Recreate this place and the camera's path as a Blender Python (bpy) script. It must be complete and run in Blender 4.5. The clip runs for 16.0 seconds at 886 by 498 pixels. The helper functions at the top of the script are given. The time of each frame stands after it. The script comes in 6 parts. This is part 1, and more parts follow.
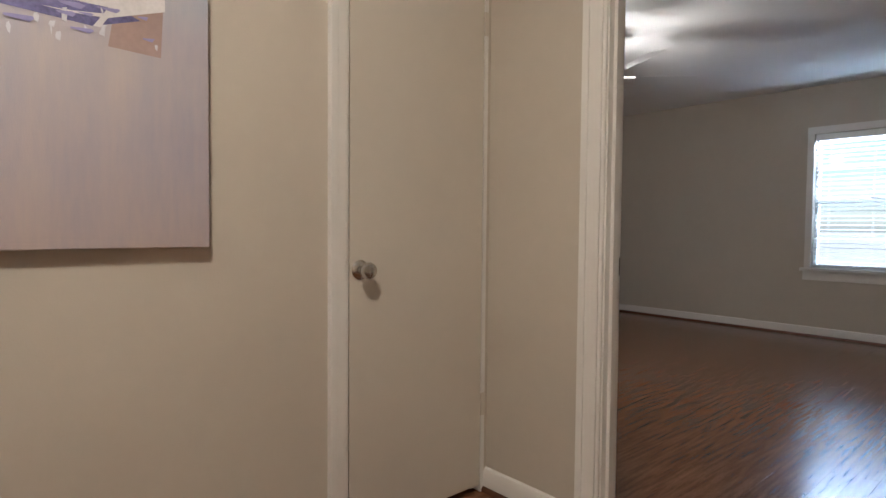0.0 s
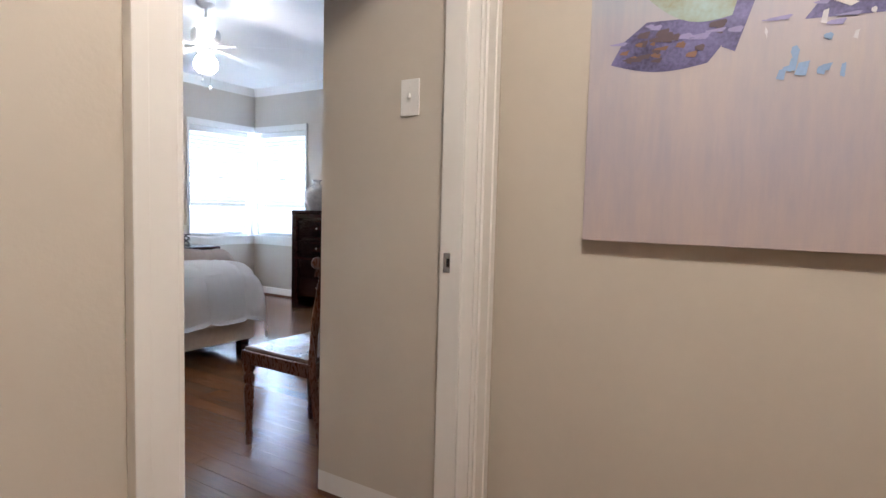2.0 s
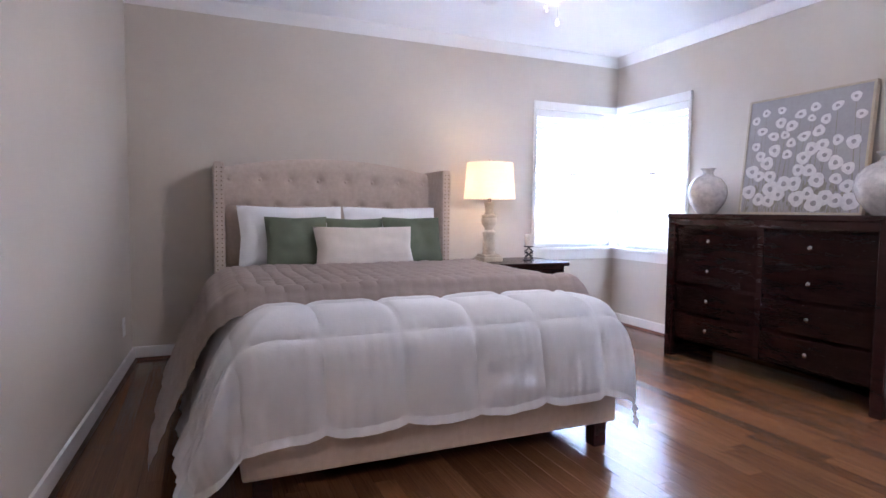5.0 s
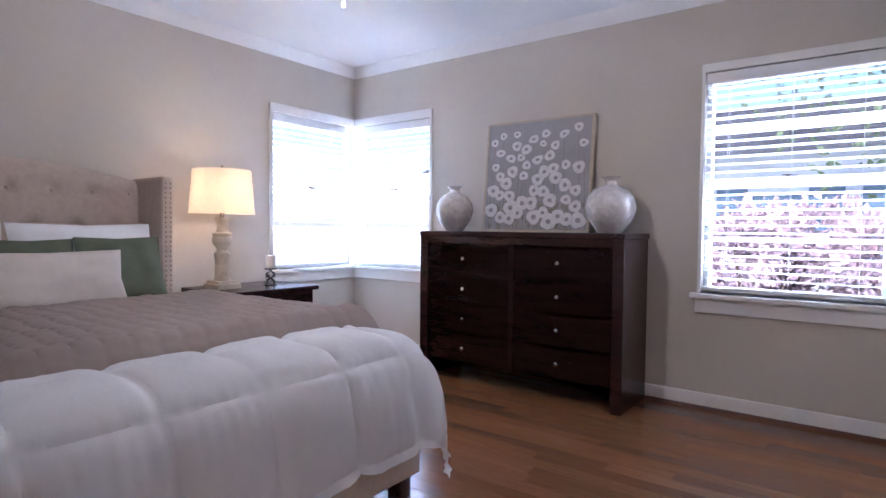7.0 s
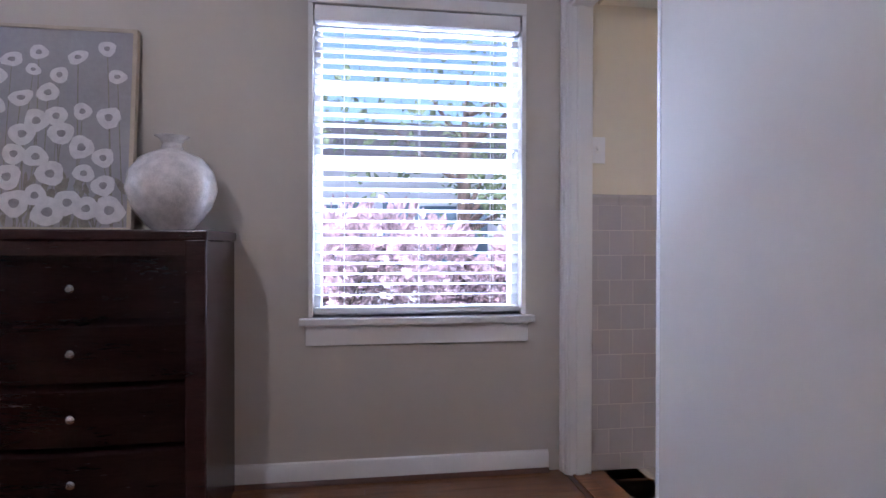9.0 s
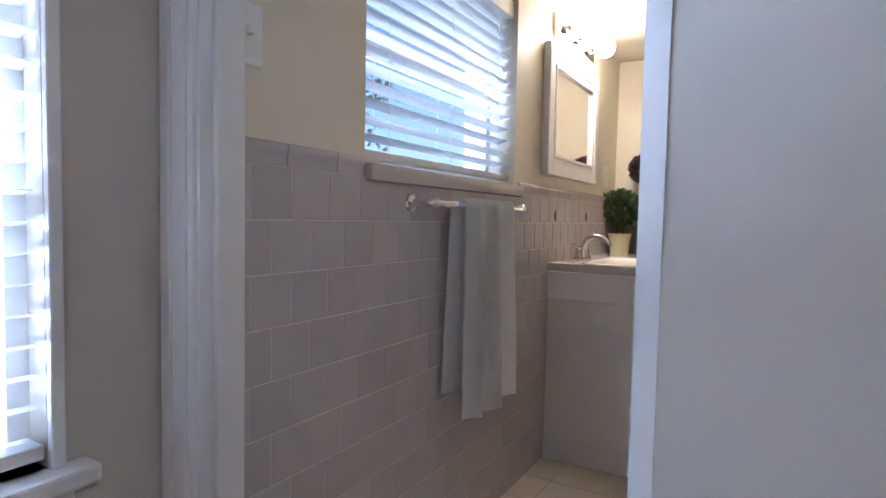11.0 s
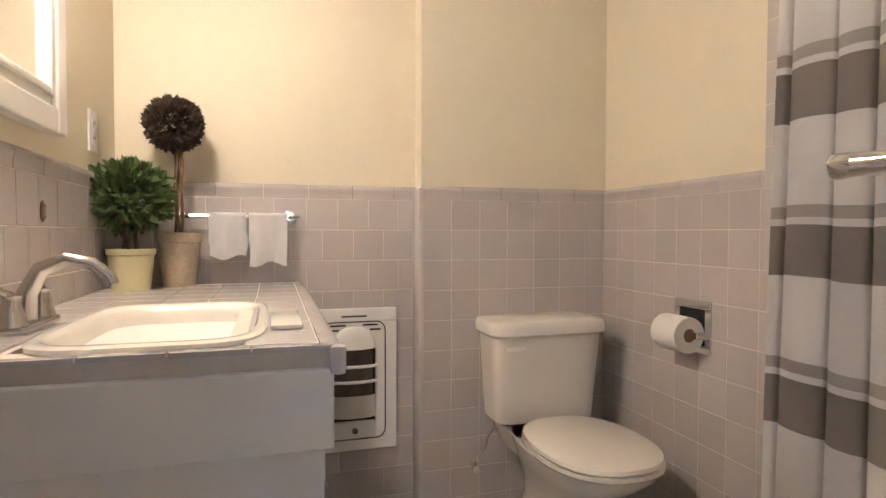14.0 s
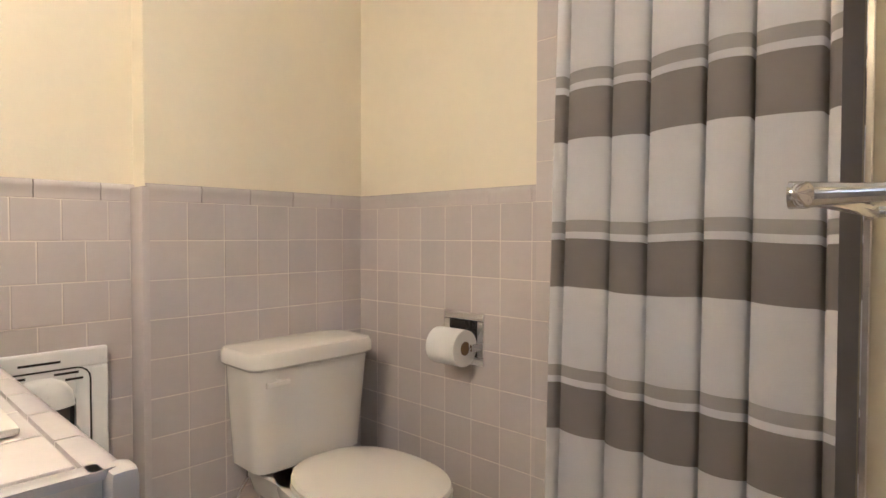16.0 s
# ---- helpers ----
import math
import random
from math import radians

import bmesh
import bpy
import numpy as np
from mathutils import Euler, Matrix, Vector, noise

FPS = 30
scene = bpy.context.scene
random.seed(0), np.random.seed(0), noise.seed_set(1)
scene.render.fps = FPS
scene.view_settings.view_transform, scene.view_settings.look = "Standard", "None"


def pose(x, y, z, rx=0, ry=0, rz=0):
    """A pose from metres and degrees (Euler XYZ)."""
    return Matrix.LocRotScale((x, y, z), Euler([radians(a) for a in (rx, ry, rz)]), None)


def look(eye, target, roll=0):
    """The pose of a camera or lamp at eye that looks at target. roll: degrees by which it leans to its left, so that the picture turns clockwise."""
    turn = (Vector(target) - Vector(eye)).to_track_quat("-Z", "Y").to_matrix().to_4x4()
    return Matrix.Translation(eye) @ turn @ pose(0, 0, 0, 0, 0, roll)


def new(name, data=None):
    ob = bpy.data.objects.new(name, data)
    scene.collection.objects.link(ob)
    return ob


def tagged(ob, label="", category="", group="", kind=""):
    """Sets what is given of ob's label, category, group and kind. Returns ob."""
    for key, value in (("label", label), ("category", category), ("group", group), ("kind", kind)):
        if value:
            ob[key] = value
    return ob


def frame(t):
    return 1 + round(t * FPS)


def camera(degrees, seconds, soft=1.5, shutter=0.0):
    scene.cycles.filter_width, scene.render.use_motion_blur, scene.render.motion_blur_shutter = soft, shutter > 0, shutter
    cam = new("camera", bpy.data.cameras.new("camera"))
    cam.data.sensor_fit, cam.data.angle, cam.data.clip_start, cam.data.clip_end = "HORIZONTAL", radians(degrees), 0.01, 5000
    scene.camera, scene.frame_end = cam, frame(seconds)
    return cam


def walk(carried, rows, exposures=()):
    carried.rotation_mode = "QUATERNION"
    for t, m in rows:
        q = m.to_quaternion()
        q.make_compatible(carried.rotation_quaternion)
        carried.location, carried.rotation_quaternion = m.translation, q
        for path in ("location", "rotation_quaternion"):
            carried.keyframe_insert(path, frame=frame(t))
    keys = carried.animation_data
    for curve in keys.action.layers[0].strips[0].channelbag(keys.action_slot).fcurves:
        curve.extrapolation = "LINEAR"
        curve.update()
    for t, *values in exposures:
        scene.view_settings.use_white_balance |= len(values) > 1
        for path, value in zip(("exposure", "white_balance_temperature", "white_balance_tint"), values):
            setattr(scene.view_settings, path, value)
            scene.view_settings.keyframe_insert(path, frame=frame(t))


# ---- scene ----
cam = camera(76.0, 16.0)
PATH = [
    (0, (0.208, 0.623, 1.059), (1.709, -0.697, 0.98), 0.5),
    (0.5, (-0.035, 0.718, 1.076), (1.782, -0.114, 0.991), 0.8),
    (1, (-0.195, 0.659, 1.107), (1.794, 0.479, 1.003), 1.2),
    (1.5, (-0.156, 0.511, 1.112), (1.767, 1.036, 0.991), 1.4),
    (2, (0.184, 0.663, 1.071), (1.871, 1.729, 0.937), 1.5),
    (2.5, (0.557, 0.796, 1.071), (1.898, 2.273, 0.924), 0.9),
    (3, (0.822, 1.016, 1.06), (1.829, 2.737, 0.912), 0.5),
    (3.5, (1.021, 1.317, 1.05), (1.799, 3.154, 0.905), 0.6),
    (3.7, (1.083, 1.445, 1.043), (1.813, 3.303, 0.909), 0.5),
    (5.8, (1.236, 2.254, 1.04), (2.189, 4.008, 0.908), 0.8),
    (6, (1.228, 2.309, 1.044), (2.263, 4.016, 0.916), 0.9),
    (6.5, (1.191, 2.464, 1.061), (2.506, 3.966, 0.948), 0.8),
    (7, (1.231, 2.632, 1.059), (2.827, 3.834, 0.986), 0.6),
    (7.5, (1.449, 2.801, 1.053), (3.227, 3.715, 0.995), 0.5),
    (8, (1.709, 2.976, 1.019), (3.637, 3.507, 0.982), 0.5),
    (8.5, (2.028, 3.127, 1.006), (4.024, 3.239, 0.978), 0.3),
    (9, (2.452, 3.24, 0.994), (4.431, 2.949, 0.978), 0.1),
    (9.5, (2.91, 3.416, 1.03), (4.74, 2.611, 0.976), 0.3),
    (10, (3.398, 3.314, 1.063), (5.02, 2.147, 0.977), 0.4),
    (10.2, (3.535, 3.265, 1.071), (5.047, 1.96, 0.974), 0.7),
    (12.3, (4.297, 2.177, 1.058), (4.602, 0.202, 0.985), 0.2),
    (12.5, (4.324, 2.052, 1.057), (4.55, 0.065, 0.992), 0.1),
    (13, (4.371, 1.799, 1.051), (4.337, -0.2, 0.992), -0.0),
    (13.5, (4.362, 1.563, 1.05), (4.067, -0.414, 0.993), -0.1),
    (14, (4.341, 1.406, 1.044), (3.768, -0.509, 0.99), 0.1),
    (14.5, (4.308, 1.269, 1.058), (3.393, -0.508, 0.998), -0.1),
    (15, (4.31, 1.18, 1.064), (3.141, -0.442, 1.005), -0.0),
    (15.5, (4.361, 1.116, 1.069), (3.004, -0.352, 1.014), 0.1),
    (16, (4.414, 1.083, 1.076), (2.948, -0.278, 1.025), 0.1),
]
walk(cam, [(t, look(eye, target, roll)) for t, eye, target, roll in PATH],
     exposures=[(0.0, 1.65, 5280, 11), (0.8, 1.95, 5380, 12), (1.5, 1.85, 5300, 12), (2.5, 1.95, 5200, 17), (3.5, 2.2, 5220, 23), (6.0, 2.3, 5220, 25), (7.0, 1.85, 5200, 25),
                (8.0, 1.08, 4980, 24), (9.0, 1.6, 5150, 27), (10.0, 1.15, 4950, 22), (12.5, 1.75, 5400, 19), (14.0, 1.7, 5480, 19), (16.0, 1.85, 5300, 16)])

# ---- world and sun ----
world = bpy.data.worlds.new("sky")
scene.world = world
world.use_nodes = True
wn = world.node_tree
sky = wn.nodes.new("ShaderNodeTexSky")
sky.sky_type = "NISHITA"
sky.sun_disc = False
sky.sun_elevation = radians(48)
sky.sun_rotation = radians(280)
wn.nodes["Background"].inputs["Strength"].default_value = 0.075
wn.links.new(sky.outputs[0], wn.nodes["Background"].inputs[0])
sun = new("sun", bpy.data.lights.new("sun", "SUN"))
sun.data.energy, sun.data.angle, sun.data.color = 2.6, radians(0.5), (1.0, 0.95, 0.88)
sun.matrix_world = look((0, 0, 20), (16, -3, 0))
GLOBE_FAN, GLOBE_BACK, BULB, GLOBE_BATH, GLOBE_HALL = 36.0, 42.0, 36.0, 38.0, 50.0


def window_lamp(name, m, w, h, watts):
    """An added area lamp outside a window, standing in for sky or ground light."""
    a = new(name, bpy.data.lights.new(name, "AREA"))
    a.data.shape, a.data.size, a.data.size_y, a.data.energy, a.data.color = "RECTANGLE", w, h, watts, (0.72, 0.86, 1.0)
    a.matrix_world = m
    return a


# added lamps above the window heads, in place of the sky's light
window_lamp("skylight_window_2", look((5.42, 5.94, 2.34), (3.4, 5.7, 0.9)), 0.80, 0.30, 110.0)
window_lamp("skylight_window_3", look((4.42, 6.94, 2.34), (4.2, 4.9, 0.9)), 0.80, 0.30, 110.0)
window_lamp("skylight_window_1", look((5.42, 2.99, 2.34), (3.0, 2.99, 0.85)), 0.95, 0.30, 40.0)
window_lamp("skylight_window_5", look((1.535, -6.45, 2.2), (1.7, -4.2, 0.8)), 1.0, 0.30, 85.0)
window_lamp("skylight_window_4", look((5.16, 1.38, 2.12), (4.0, 1.1, 1.2)), 0.9, 0.22, 6.0)
# added lamps below the sills, imitating light thrown up off the ground
window_lamp("ground_light_window_4", look((5.13, 1.38, 1.10), (4.80, 1.38, 1.75)), 0.95, 0.18, 5.0)
window_lamp("ground_light_window_1", look((5.42, 2.99, 0.36), (3.6, 3.0, 2.4)), 0.95, 0.50, 100.0)
window_lamp("ground_light_window_2", look((5.42, 5.94, 0.36), (3.6, 5.3, 2.4)), 0.80, 0.50, 90.0)
window_lamp("ground_light_window_3", look((4.42, 6.94, 0.36), (4.0, 5.0, 2.4)), 0.80, 0.50, 90.0)

# ---- materials ----
def material(name, color, rough=0.5, metal=0.0, var=0.08, scale=6.0, bump=0.0, bump_scale=120.0, stretch=(1, 1, 1),
             spec=0.5, piece=0.0, coat=0.0, second=None):
    """Principled paint, wood, cloth or metal: a base colour broken by coarse and fine noise, with fine relief."""
    m = bpy.data.materials.new(name)
    m.use_nodes = True
    n, l = m.node_tree.nodes, m.node_tree.links
    p = n["Principled BSDF"]
    p.inputs["Roughness"].default_value = rough
    p.inputs["Metallic"].default_value = metal
    p.inputs["Specular IOR Level"].default_value = spec
    p.inputs["Coat Weight"].default_value = coat
    tc = n.new("ShaderNodeTexCoord")
    mp = n.new("ShaderNodeMapping")
    mp.inputs["Scale"].default_value = stretch
    l.new(tc.outputs["Object"], mp.inputs["Vector"])
    vec = mp.outputs["Vector"]
    if piece:
        oi = n.new("ShaderNodeObjectInfo")
        add = n.new("ShaderNodeVectorMath")
        add.operation = "MULTIPLY_ADD"
        cmb = n.new("ShaderNodeCombineXYZ")
        for k in range(3):
            l.new(oi.outputs["Random"], cmb.inputs[k])
        add.inputs[1].default_value = (37, 53, 71)
        l.new(cmb.outputs[0], add.inputs[0])
        l.new(vec, add.inputs[2])
        vec = add.outputs[0]
    big = n.new("ShaderNodeTexNoise")
    big.inputs["Scale"].default_value, big.inputs["Detail"].default_value = scale, 4
    fine = n.new("ShaderNodeTexNoise")
    fine.inputs["Scale"].default_value, fine.inputs["Detail"].default_value = scale * 9, 3
    l.new(vec, big.inputs["Vector"])
    l.new(vec, fine.inputs["Vector"])
    mix = n.new("ShaderNodeMix")
    mix.data_type = "RGBA"
    a = [c * (1 - var) for c in color]
    b = [min(1, c * (1 + var)) for c in (second or color)]
    mix.inputs["A"].default_value, mix.inputs["B"].default_value = (*a, 1), (*b, 1)
    blend = n.new("ShaderNodeMath")
    blend.operation = "MULTIPLY_ADD"
    blend.inputs[1].default_value = 0.35
    l.new(fine.outputs[0], blend.inputs[0])
    half = n.new("ShaderNodeMath")
    half.operation = "MULTIPLY"
    half.inputs[1].default_value = 0.65
    l.new(big.outputs[0], half.inputs[0])
    l.new(half.outputs[0], blend.inputs[2])
    fac = blend.outputs[0]
    spread = n.new("ShaderNodeMapRange")
    spread.inputs["From Min"].default_value, spread.inputs["From Max"].default_value = 0.3, 0.7
    l.new(fac, spread.inputs["Value"])
    l.new(spread.outputs[0], mix.inputs["Factor"])
    col = mix.outputs["Result"]
    if piece:
        hsv = n.new("ShaderNodeHueSaturation")
        mr = n.new("ShaderNodeMapRange")
        mr.inputs["To Min"].default_value, mr.inputs["To Max"].default_value = 1 - piece, 1 + piece
        l.new(oi.outputs["Random"], mr.inputs["Value"])
        l.new(mr.outputs[0], hsv.inputs["Value"])
        l.new(col, hsv.inputs["Color"])
        col = hsv.outputs[0]
    l.new(col, p.inputs["Base Color"])
    if rough < 0.95 and metal < 0.5:
        rr = n.new("ShaderNodeMapRange")
        rr.inputs["To Min"].default_value, rr.inputs["To Max"].default_value = max(0.03, rough - 0.07), min(1, rough + 0.07)
        l.new(fine.outputs[0], rr.inputs["Value"])
        l.new(rr.outputs[0], p.inputs["Roughness"])
    if bump:
        bt = n.new("ShaderNodeTexNoise")
        bt.inputs["Scale"].default_value, bt.inputs["Detail"].default_value = bump_scale, 3
        l.new(vec, bt.inputs["Vector"])
        bp = n.new("ShaderNodeBump")
        bp.inputs["Strength"].default_value, bp.inputs["Distance"].default_value = bump, 0.12 / bump_scale
        l.new(bt.outputs[0], bp.inputs["Height"])
        l.new(bp.outputs[0], p.inputs["Normal"])
    return m


def glow(name, color, strength):
    m = bpy.data.materials.new(name)
    m.use_nodes = True
    p = m.node_tree.nodes["Principled BSDF"]
    p.inputs["Base Color"].default_value = (0.9, 0.9, 0.88, 1)
    p.inputs["Emission Color"].default_value = (*color, 1)
    p.inputs["Emission Strength"].default_value = strength
    return m


def cloth_shade(name, color):
    """Lampshade linen: lets some of the bulb's light through."""
    m = material(name, color, 0.9, var=0.05, scale=40, bump=0.3, bump_scale=400)
    n, l = m.node_tree.nodes, m.node_tree.links
    out, p = n["Material Output"], n["Principled BSDF"]
    tr = n.new("ShaderNodeBsdfTranslucent")
    tr.inputs[0].default_value = (*[c * 0.9 for c in color], 1)
    mx = n.new("ShaderNodeMixShader")
    mx.inputs[0].default_value = 0.09
    l.new(p.outputs[0], mx.inputs[1])
    l.new(tr.outputs[0], mx.inputs[2])
    l.new(mx.outputs[0], out.inputs[0])
    return m


def stripes(name):
    """White curtain cloth with woven grey bands by height."""
    m = material(name, (0.91, 0.90, 0.90), 0.9, var=0.02, scale=20, bump=0.3, bump_scale=500)
    n, l = m.node_tree.nodes, m.node_tree.links
    p = n["Principled BSDF"]
    link = p.inputs["Base Color"].links[0]
    src = link.from_socket
    uv = n.new("ShaderNodeUVMap")
    sep = n.new("ShaderNodeSeparateXYZ")
    l.new(uv.outputs[0], sep.inputs[0])
    md = n.new("ShaderNodeMath")
    md.operation = "MODULO"
    md.inputs[1].default_value = 0.36
    l.new(sep.outputs["Y"], md.inputs[0])
    ramp = n.new("ShaderNodeValToRGB")
    ramp.color_ramp.interpolation = "CONSTANT"
    e = ramp.color_ramp.elements
    e[0].position, e[0].color = 0.0, (0.38, 0.35, 0.32, 1)
    e[1].position, e[1].color = 0.325, (1, 1, 1, 1)
    for pos, c in ((0.375, (0.58, 0.56, 0.53)), (0.45, (1, 1, 1))):
        k = e.new(pos)
        k.color = (*c, 1)
    sc = n.new("ShaderNodeMath")
    sc.operation = "DIVIDE"
    sc.inputs[1].default_value = 0.36
    l.new(md.outputs[0], sc.inputs[0])
    l.new(sc.outputs[0], ramp.inputs[0])
    mul = n.new("ShaderNodeMix")
    mul.data_type, mul.blend_type = "RGBA", "MULTIPLY"
    mul.inputs["Factor"].default_value = 1
    l.new(src, mul.inputs["A"])
    l.new(ramp.outputs[0], mul.inputs["B"])
    l.new(mul.outputs["Result"], p.inputs["Base Color"])
    return m


def glass(name):
    m = bpy.data.materials.new(name)
    m.use_nodes = True
    n, l = m.node_tree.nodes, m.node_tree.links
    tr, gl, mx = n.new("ShaderNodeBsdfTransparent"), n.new("ShaderNodeBsdfGlossy"), n.new("ShaderNodeMixShader")
    gl.inputs["Roughness"].default_value = 0.02
    lw, pw, sc = n.new("ShaderNodeLayerWeight"), n.new("ShaderNodeMath"), n.new("ShaderNodeMath")
    lw.inputs["Blend"].default_value = 0.5
    pw.operation, pw.inputs[1].default_value = "POWER", 5.0
    sc.operation, sc.inputs[1].default_value, sc.inputs[2].default_value = "MULTIPLY_ADD", 0.9, 0.04
    l.new(lw.outputs["Facing"], pw.inputs[0])
    l.new(pw.outputs[0], sc.inputs[0])
    l.new(sc.outputs[0], mx.inputs[0])
    l.new(tr.outputs[0], mx.inputs[1])
    l.new(gl.outputs[0], mx.inputs[2])
    l.new(mx.outputs[0], n["Material Output"].inputs[0])
    return m


PAINT = material("wall_paint", (0.575, 0.52, 0.44), 0.6, var=0.03, scale=2.5, bump=0.35, bump_scale=140)
CREAM = material("cream_paint", (0.72, 0.65, 0.50), 0.55, var=0.03, scale=2.5, bump=0.3, bump_scale=140)
CEIL = material("ceiling_paint", (0.84, 0.83, 0.81), 0.85, var=0.02, scale=3, bump=0.5, bump_scale=90)
TRIM = material("trim_paint", (0.80, 0.78, 0.74), 0.35, var=0.02, scale=5, bump=0.06, bump_scale=60)
DOORP = material("door_paint", (0.66, 0.61, 0.53), 0.45, var=0.02, scale=3, bump=0.08, bump_scale=70)
WHITE = material("white_enamel", (0.80, 0.79, 0.77), 0.3, var=0.015, scale=5)
PLANK = material("stained_oak", (0.115, 0.047, 0.019), 0.21, var=0.40, scale=4.0, bump=0.05, bump_scale=60, stretch=(14, 1, 1), piece=0.22, second=(0.19, 0.085, 0.038))
SHOE = material("shoe_moulding", (0.10, 0.04, 0.02), 0.35, var=0.3, scale=6)
ESPRESSO = material("espresso_wood", (0.030, 0.012, 0.011), 0.24, var=0.35, scale=3, stretch=(1, 1, 6), bump=0.05, bump_scale=50)
CHAIRW = material("mahogany", (0.085, 0.028, 0.014), 0.28, var=0.18, scale=5, stretch=(4, 4, 1), bump=0.08, bump_scale=60)
CHROME = material("chrome", (0.82, 0.82, 0.83), 0.08, 1.0, var=0.02)
NICKEL = material("brushed_nickel", (0.52, 0.49, 0.45), 0.27, 1.0, var=0.05, scale=30)
BRONZE = material("dark_bronze", (0.16, 0.11, 0.07), 0.4, 0.8, var=0.3, scale=30)
IRON = material("black_iron", (0.015, 0.014, 0.014), 0.5, 0.4, var=0.2)
LINEN = material("linen_upholstery", (0.50, 0.41, 0.335), 0.95, var=0.10, scale=30, bump=0.5, bump_scale=500)
QUILT = material("taupe_quilt", (0.50, 0.415, 0.36), 0.95, var=0.07, scale=12, bump=0.4, bump_scale=400)
DUVET = material("white_comforter", (0.92, 0.92, 0.925), 0.9, var=0.012, scale=9, bump=0.25, bump_scale=40)
COTTON = material("white_cotton", (0.80, 0.80, 0.80), 0.9, var=0.02, scale=9, bump=0.3, bump_scale=30)
SAGE = material("sage_velvet", (0.115, 0.135, 0.085), 0.75, var=0.12, scale=6, bump=0.2, bump_scale=300)
IVORY = material("ivory_satin", (0.56, 0.50, 0.43), 0.5, var=0.06, scale=20, bump=0.2, bump_scale=200)
TERRY = material("white_terry", (0.91, 0.90, 0.89), 1.0, var=0.04, scale=30, bump=0.9, bump_scale=450)
LAMPWOOD = material("distressed_cream_wood", (0.56, 0.49, 0.38), 0.6, var=0.25, scale=14, bump=0.3, bump_scale=80)
SHADE = cloth_shade("lampshade_linen", (0.82, 0.74, 0.62))
PEARL = material("pearl_mosaic", (0.62, 0.58, 0.54), 0.14, 0.15, var=0.25, scale=30, bump=0.6, bump_scale=70)
TILE = material("mauve_grey_tile", (0.50, 0.455, 0.435), 0.16, var=0.04, scale=5, piece=0.05, bump=0.03, bump_scale=15)
CTILE = material("pale_counter_tile", (0.60, 0.565, 0.55), 0.12, var=0.04, scale=5, piece=0.03, bump=0.03, bump_scale=15)
GROUT = material("cream_grout", (0.66, 0.60, 0.53), 0.9, var=0.08, scale=20, bump=0.3, bump_scale=200)
FTILE = material("beige_floor_tile", (0.50, 0.43, 0.34), 0.35, var=0.06, scale=6, piece=0.05)
CERAMIC = material("vitreous_china", (0.76, 0.72, 0.65), 0.08, var=0.01, scale=4)
STRIPE = stripes("striped_curtain")
MIRROR = material("mirror_silver", (0.92, 0.92, 0.92), 0.01, 1.0, var=0.0)
GLASS = glass("window_glass")
LEAF = material("boxwood_leaf", (0.035, 0.065, 0.018), 0.5, var=0.45, scale=25, second=(0.09, 0.14, 0.035))
DRYLEAF = material("dried_leaf", (0.035, 0.022, 0.014), 0.6, var=0.5, scale=25, second=(0.08, 0.05, 0.03))
STEM = material("stem_bark", (0.17, 0.10, 0.05), 0.8, var=0.3, scale=30, bump=0.5)
POTY = material("pale_yellow_glaze", (0.58, 0.54, 0.32), 0.35, var=0.08, scale=12)
POTC = material("aged_clay", (0.40, 0.33, 0.24), 0.85, var=0.3, scale=12, bump=0.5, bump_scale=60)
PAPER = material("tissue_paper", (0.80, 0.78, 0.75), 0.95, var=0.02, scale=20, bump=0.2)
# near-black colour for the shade inside holes and recesses, and for the wick
DARK = material("recess_shade_and_wick", (0.012, 0.011, 0.010), 0.7, var=0.2)
GRILL = material("burner_metal", (0.10, 0.085, 0.075), 0.4, 0.6, var=0.4, scale=20)
CANDLE = material("candle_wax", (0.72, 0.68, 0.60), 0.5, var=0.03)
GROUND = material("pale_ground", (0.42, 0.40, 0.34), 0.95, var=0.25, scale=1.5, bump=0.5, bump_scale=20)
BRICKP = material("painted_siding", (0.62, 0.63, 0.64), 0.8, var=0.06, scale=3)
SHUTTER = material("blue_grey_shutter", (0.10, 0.15, 0.19), 0.6, var=0.1)
ROOF = material("roof_shingle", (0.12, 0.11, 0.11), 0.9, var=0.3, scale=10)
BUSH = material("flowering_shrub", (0.17, 0.12, 0.10), 0.6, var=0.5, scale=4, second=(0.50, 0.34, 0.35))
TREE = material("tree_leaf", (0.08, 0.12, 0.05), 0.6, var=0.4, scale=3, second=(0.16, 0.20, 0.09))
BARK = material("tree_bark", (0.14, 0.10, 0.075), 0.9, var=0.3, scale=8, bump=0.6, bump_scale=30)
LAMP_GLASS = glow("lit_fan_globe", (1.0, 0.88, 0.72), GLOBE_FAN)
LAMP_BACK = glow("lit_back_globe", (1.0, 0.86, 0.68), GLOBE_BACK)
BULBM = glow("lit_bulb", (1.0, 0.72, 0.42), BULB)
HALLG = glow("lit_hall_dome", (1.0, 0.80, 0.56), GLOBE_HALL)
BATHG = glow("lit_vanity_globe", (1.0, 0.80, 0.54), GLOBE_BATH)

# ---- mesh helpers ----
def mesh_object(name, bm, mat, smooth=False):
    bmesh.ops.recalc_face_normals(bm, faces=bm.faces)
    me = bpy.data.meshes.new(name)
    bm.to_mesh(me)
    bm.free()
    for m in mat if isinstance(mat, (list, tuple)) else [mat]:
        me.materials.append(m)
    if smooth:
        me.shade_smooth()
        me.set_sharp_from_angle(angle=radians(38))
    return new(name, me)


def part(name, bm, mat, parent, label="", smooth=False):
    ob = mesh_object(name, bm, mat, smooth)
    ob.parent = parent
    return tagged(ob, label)


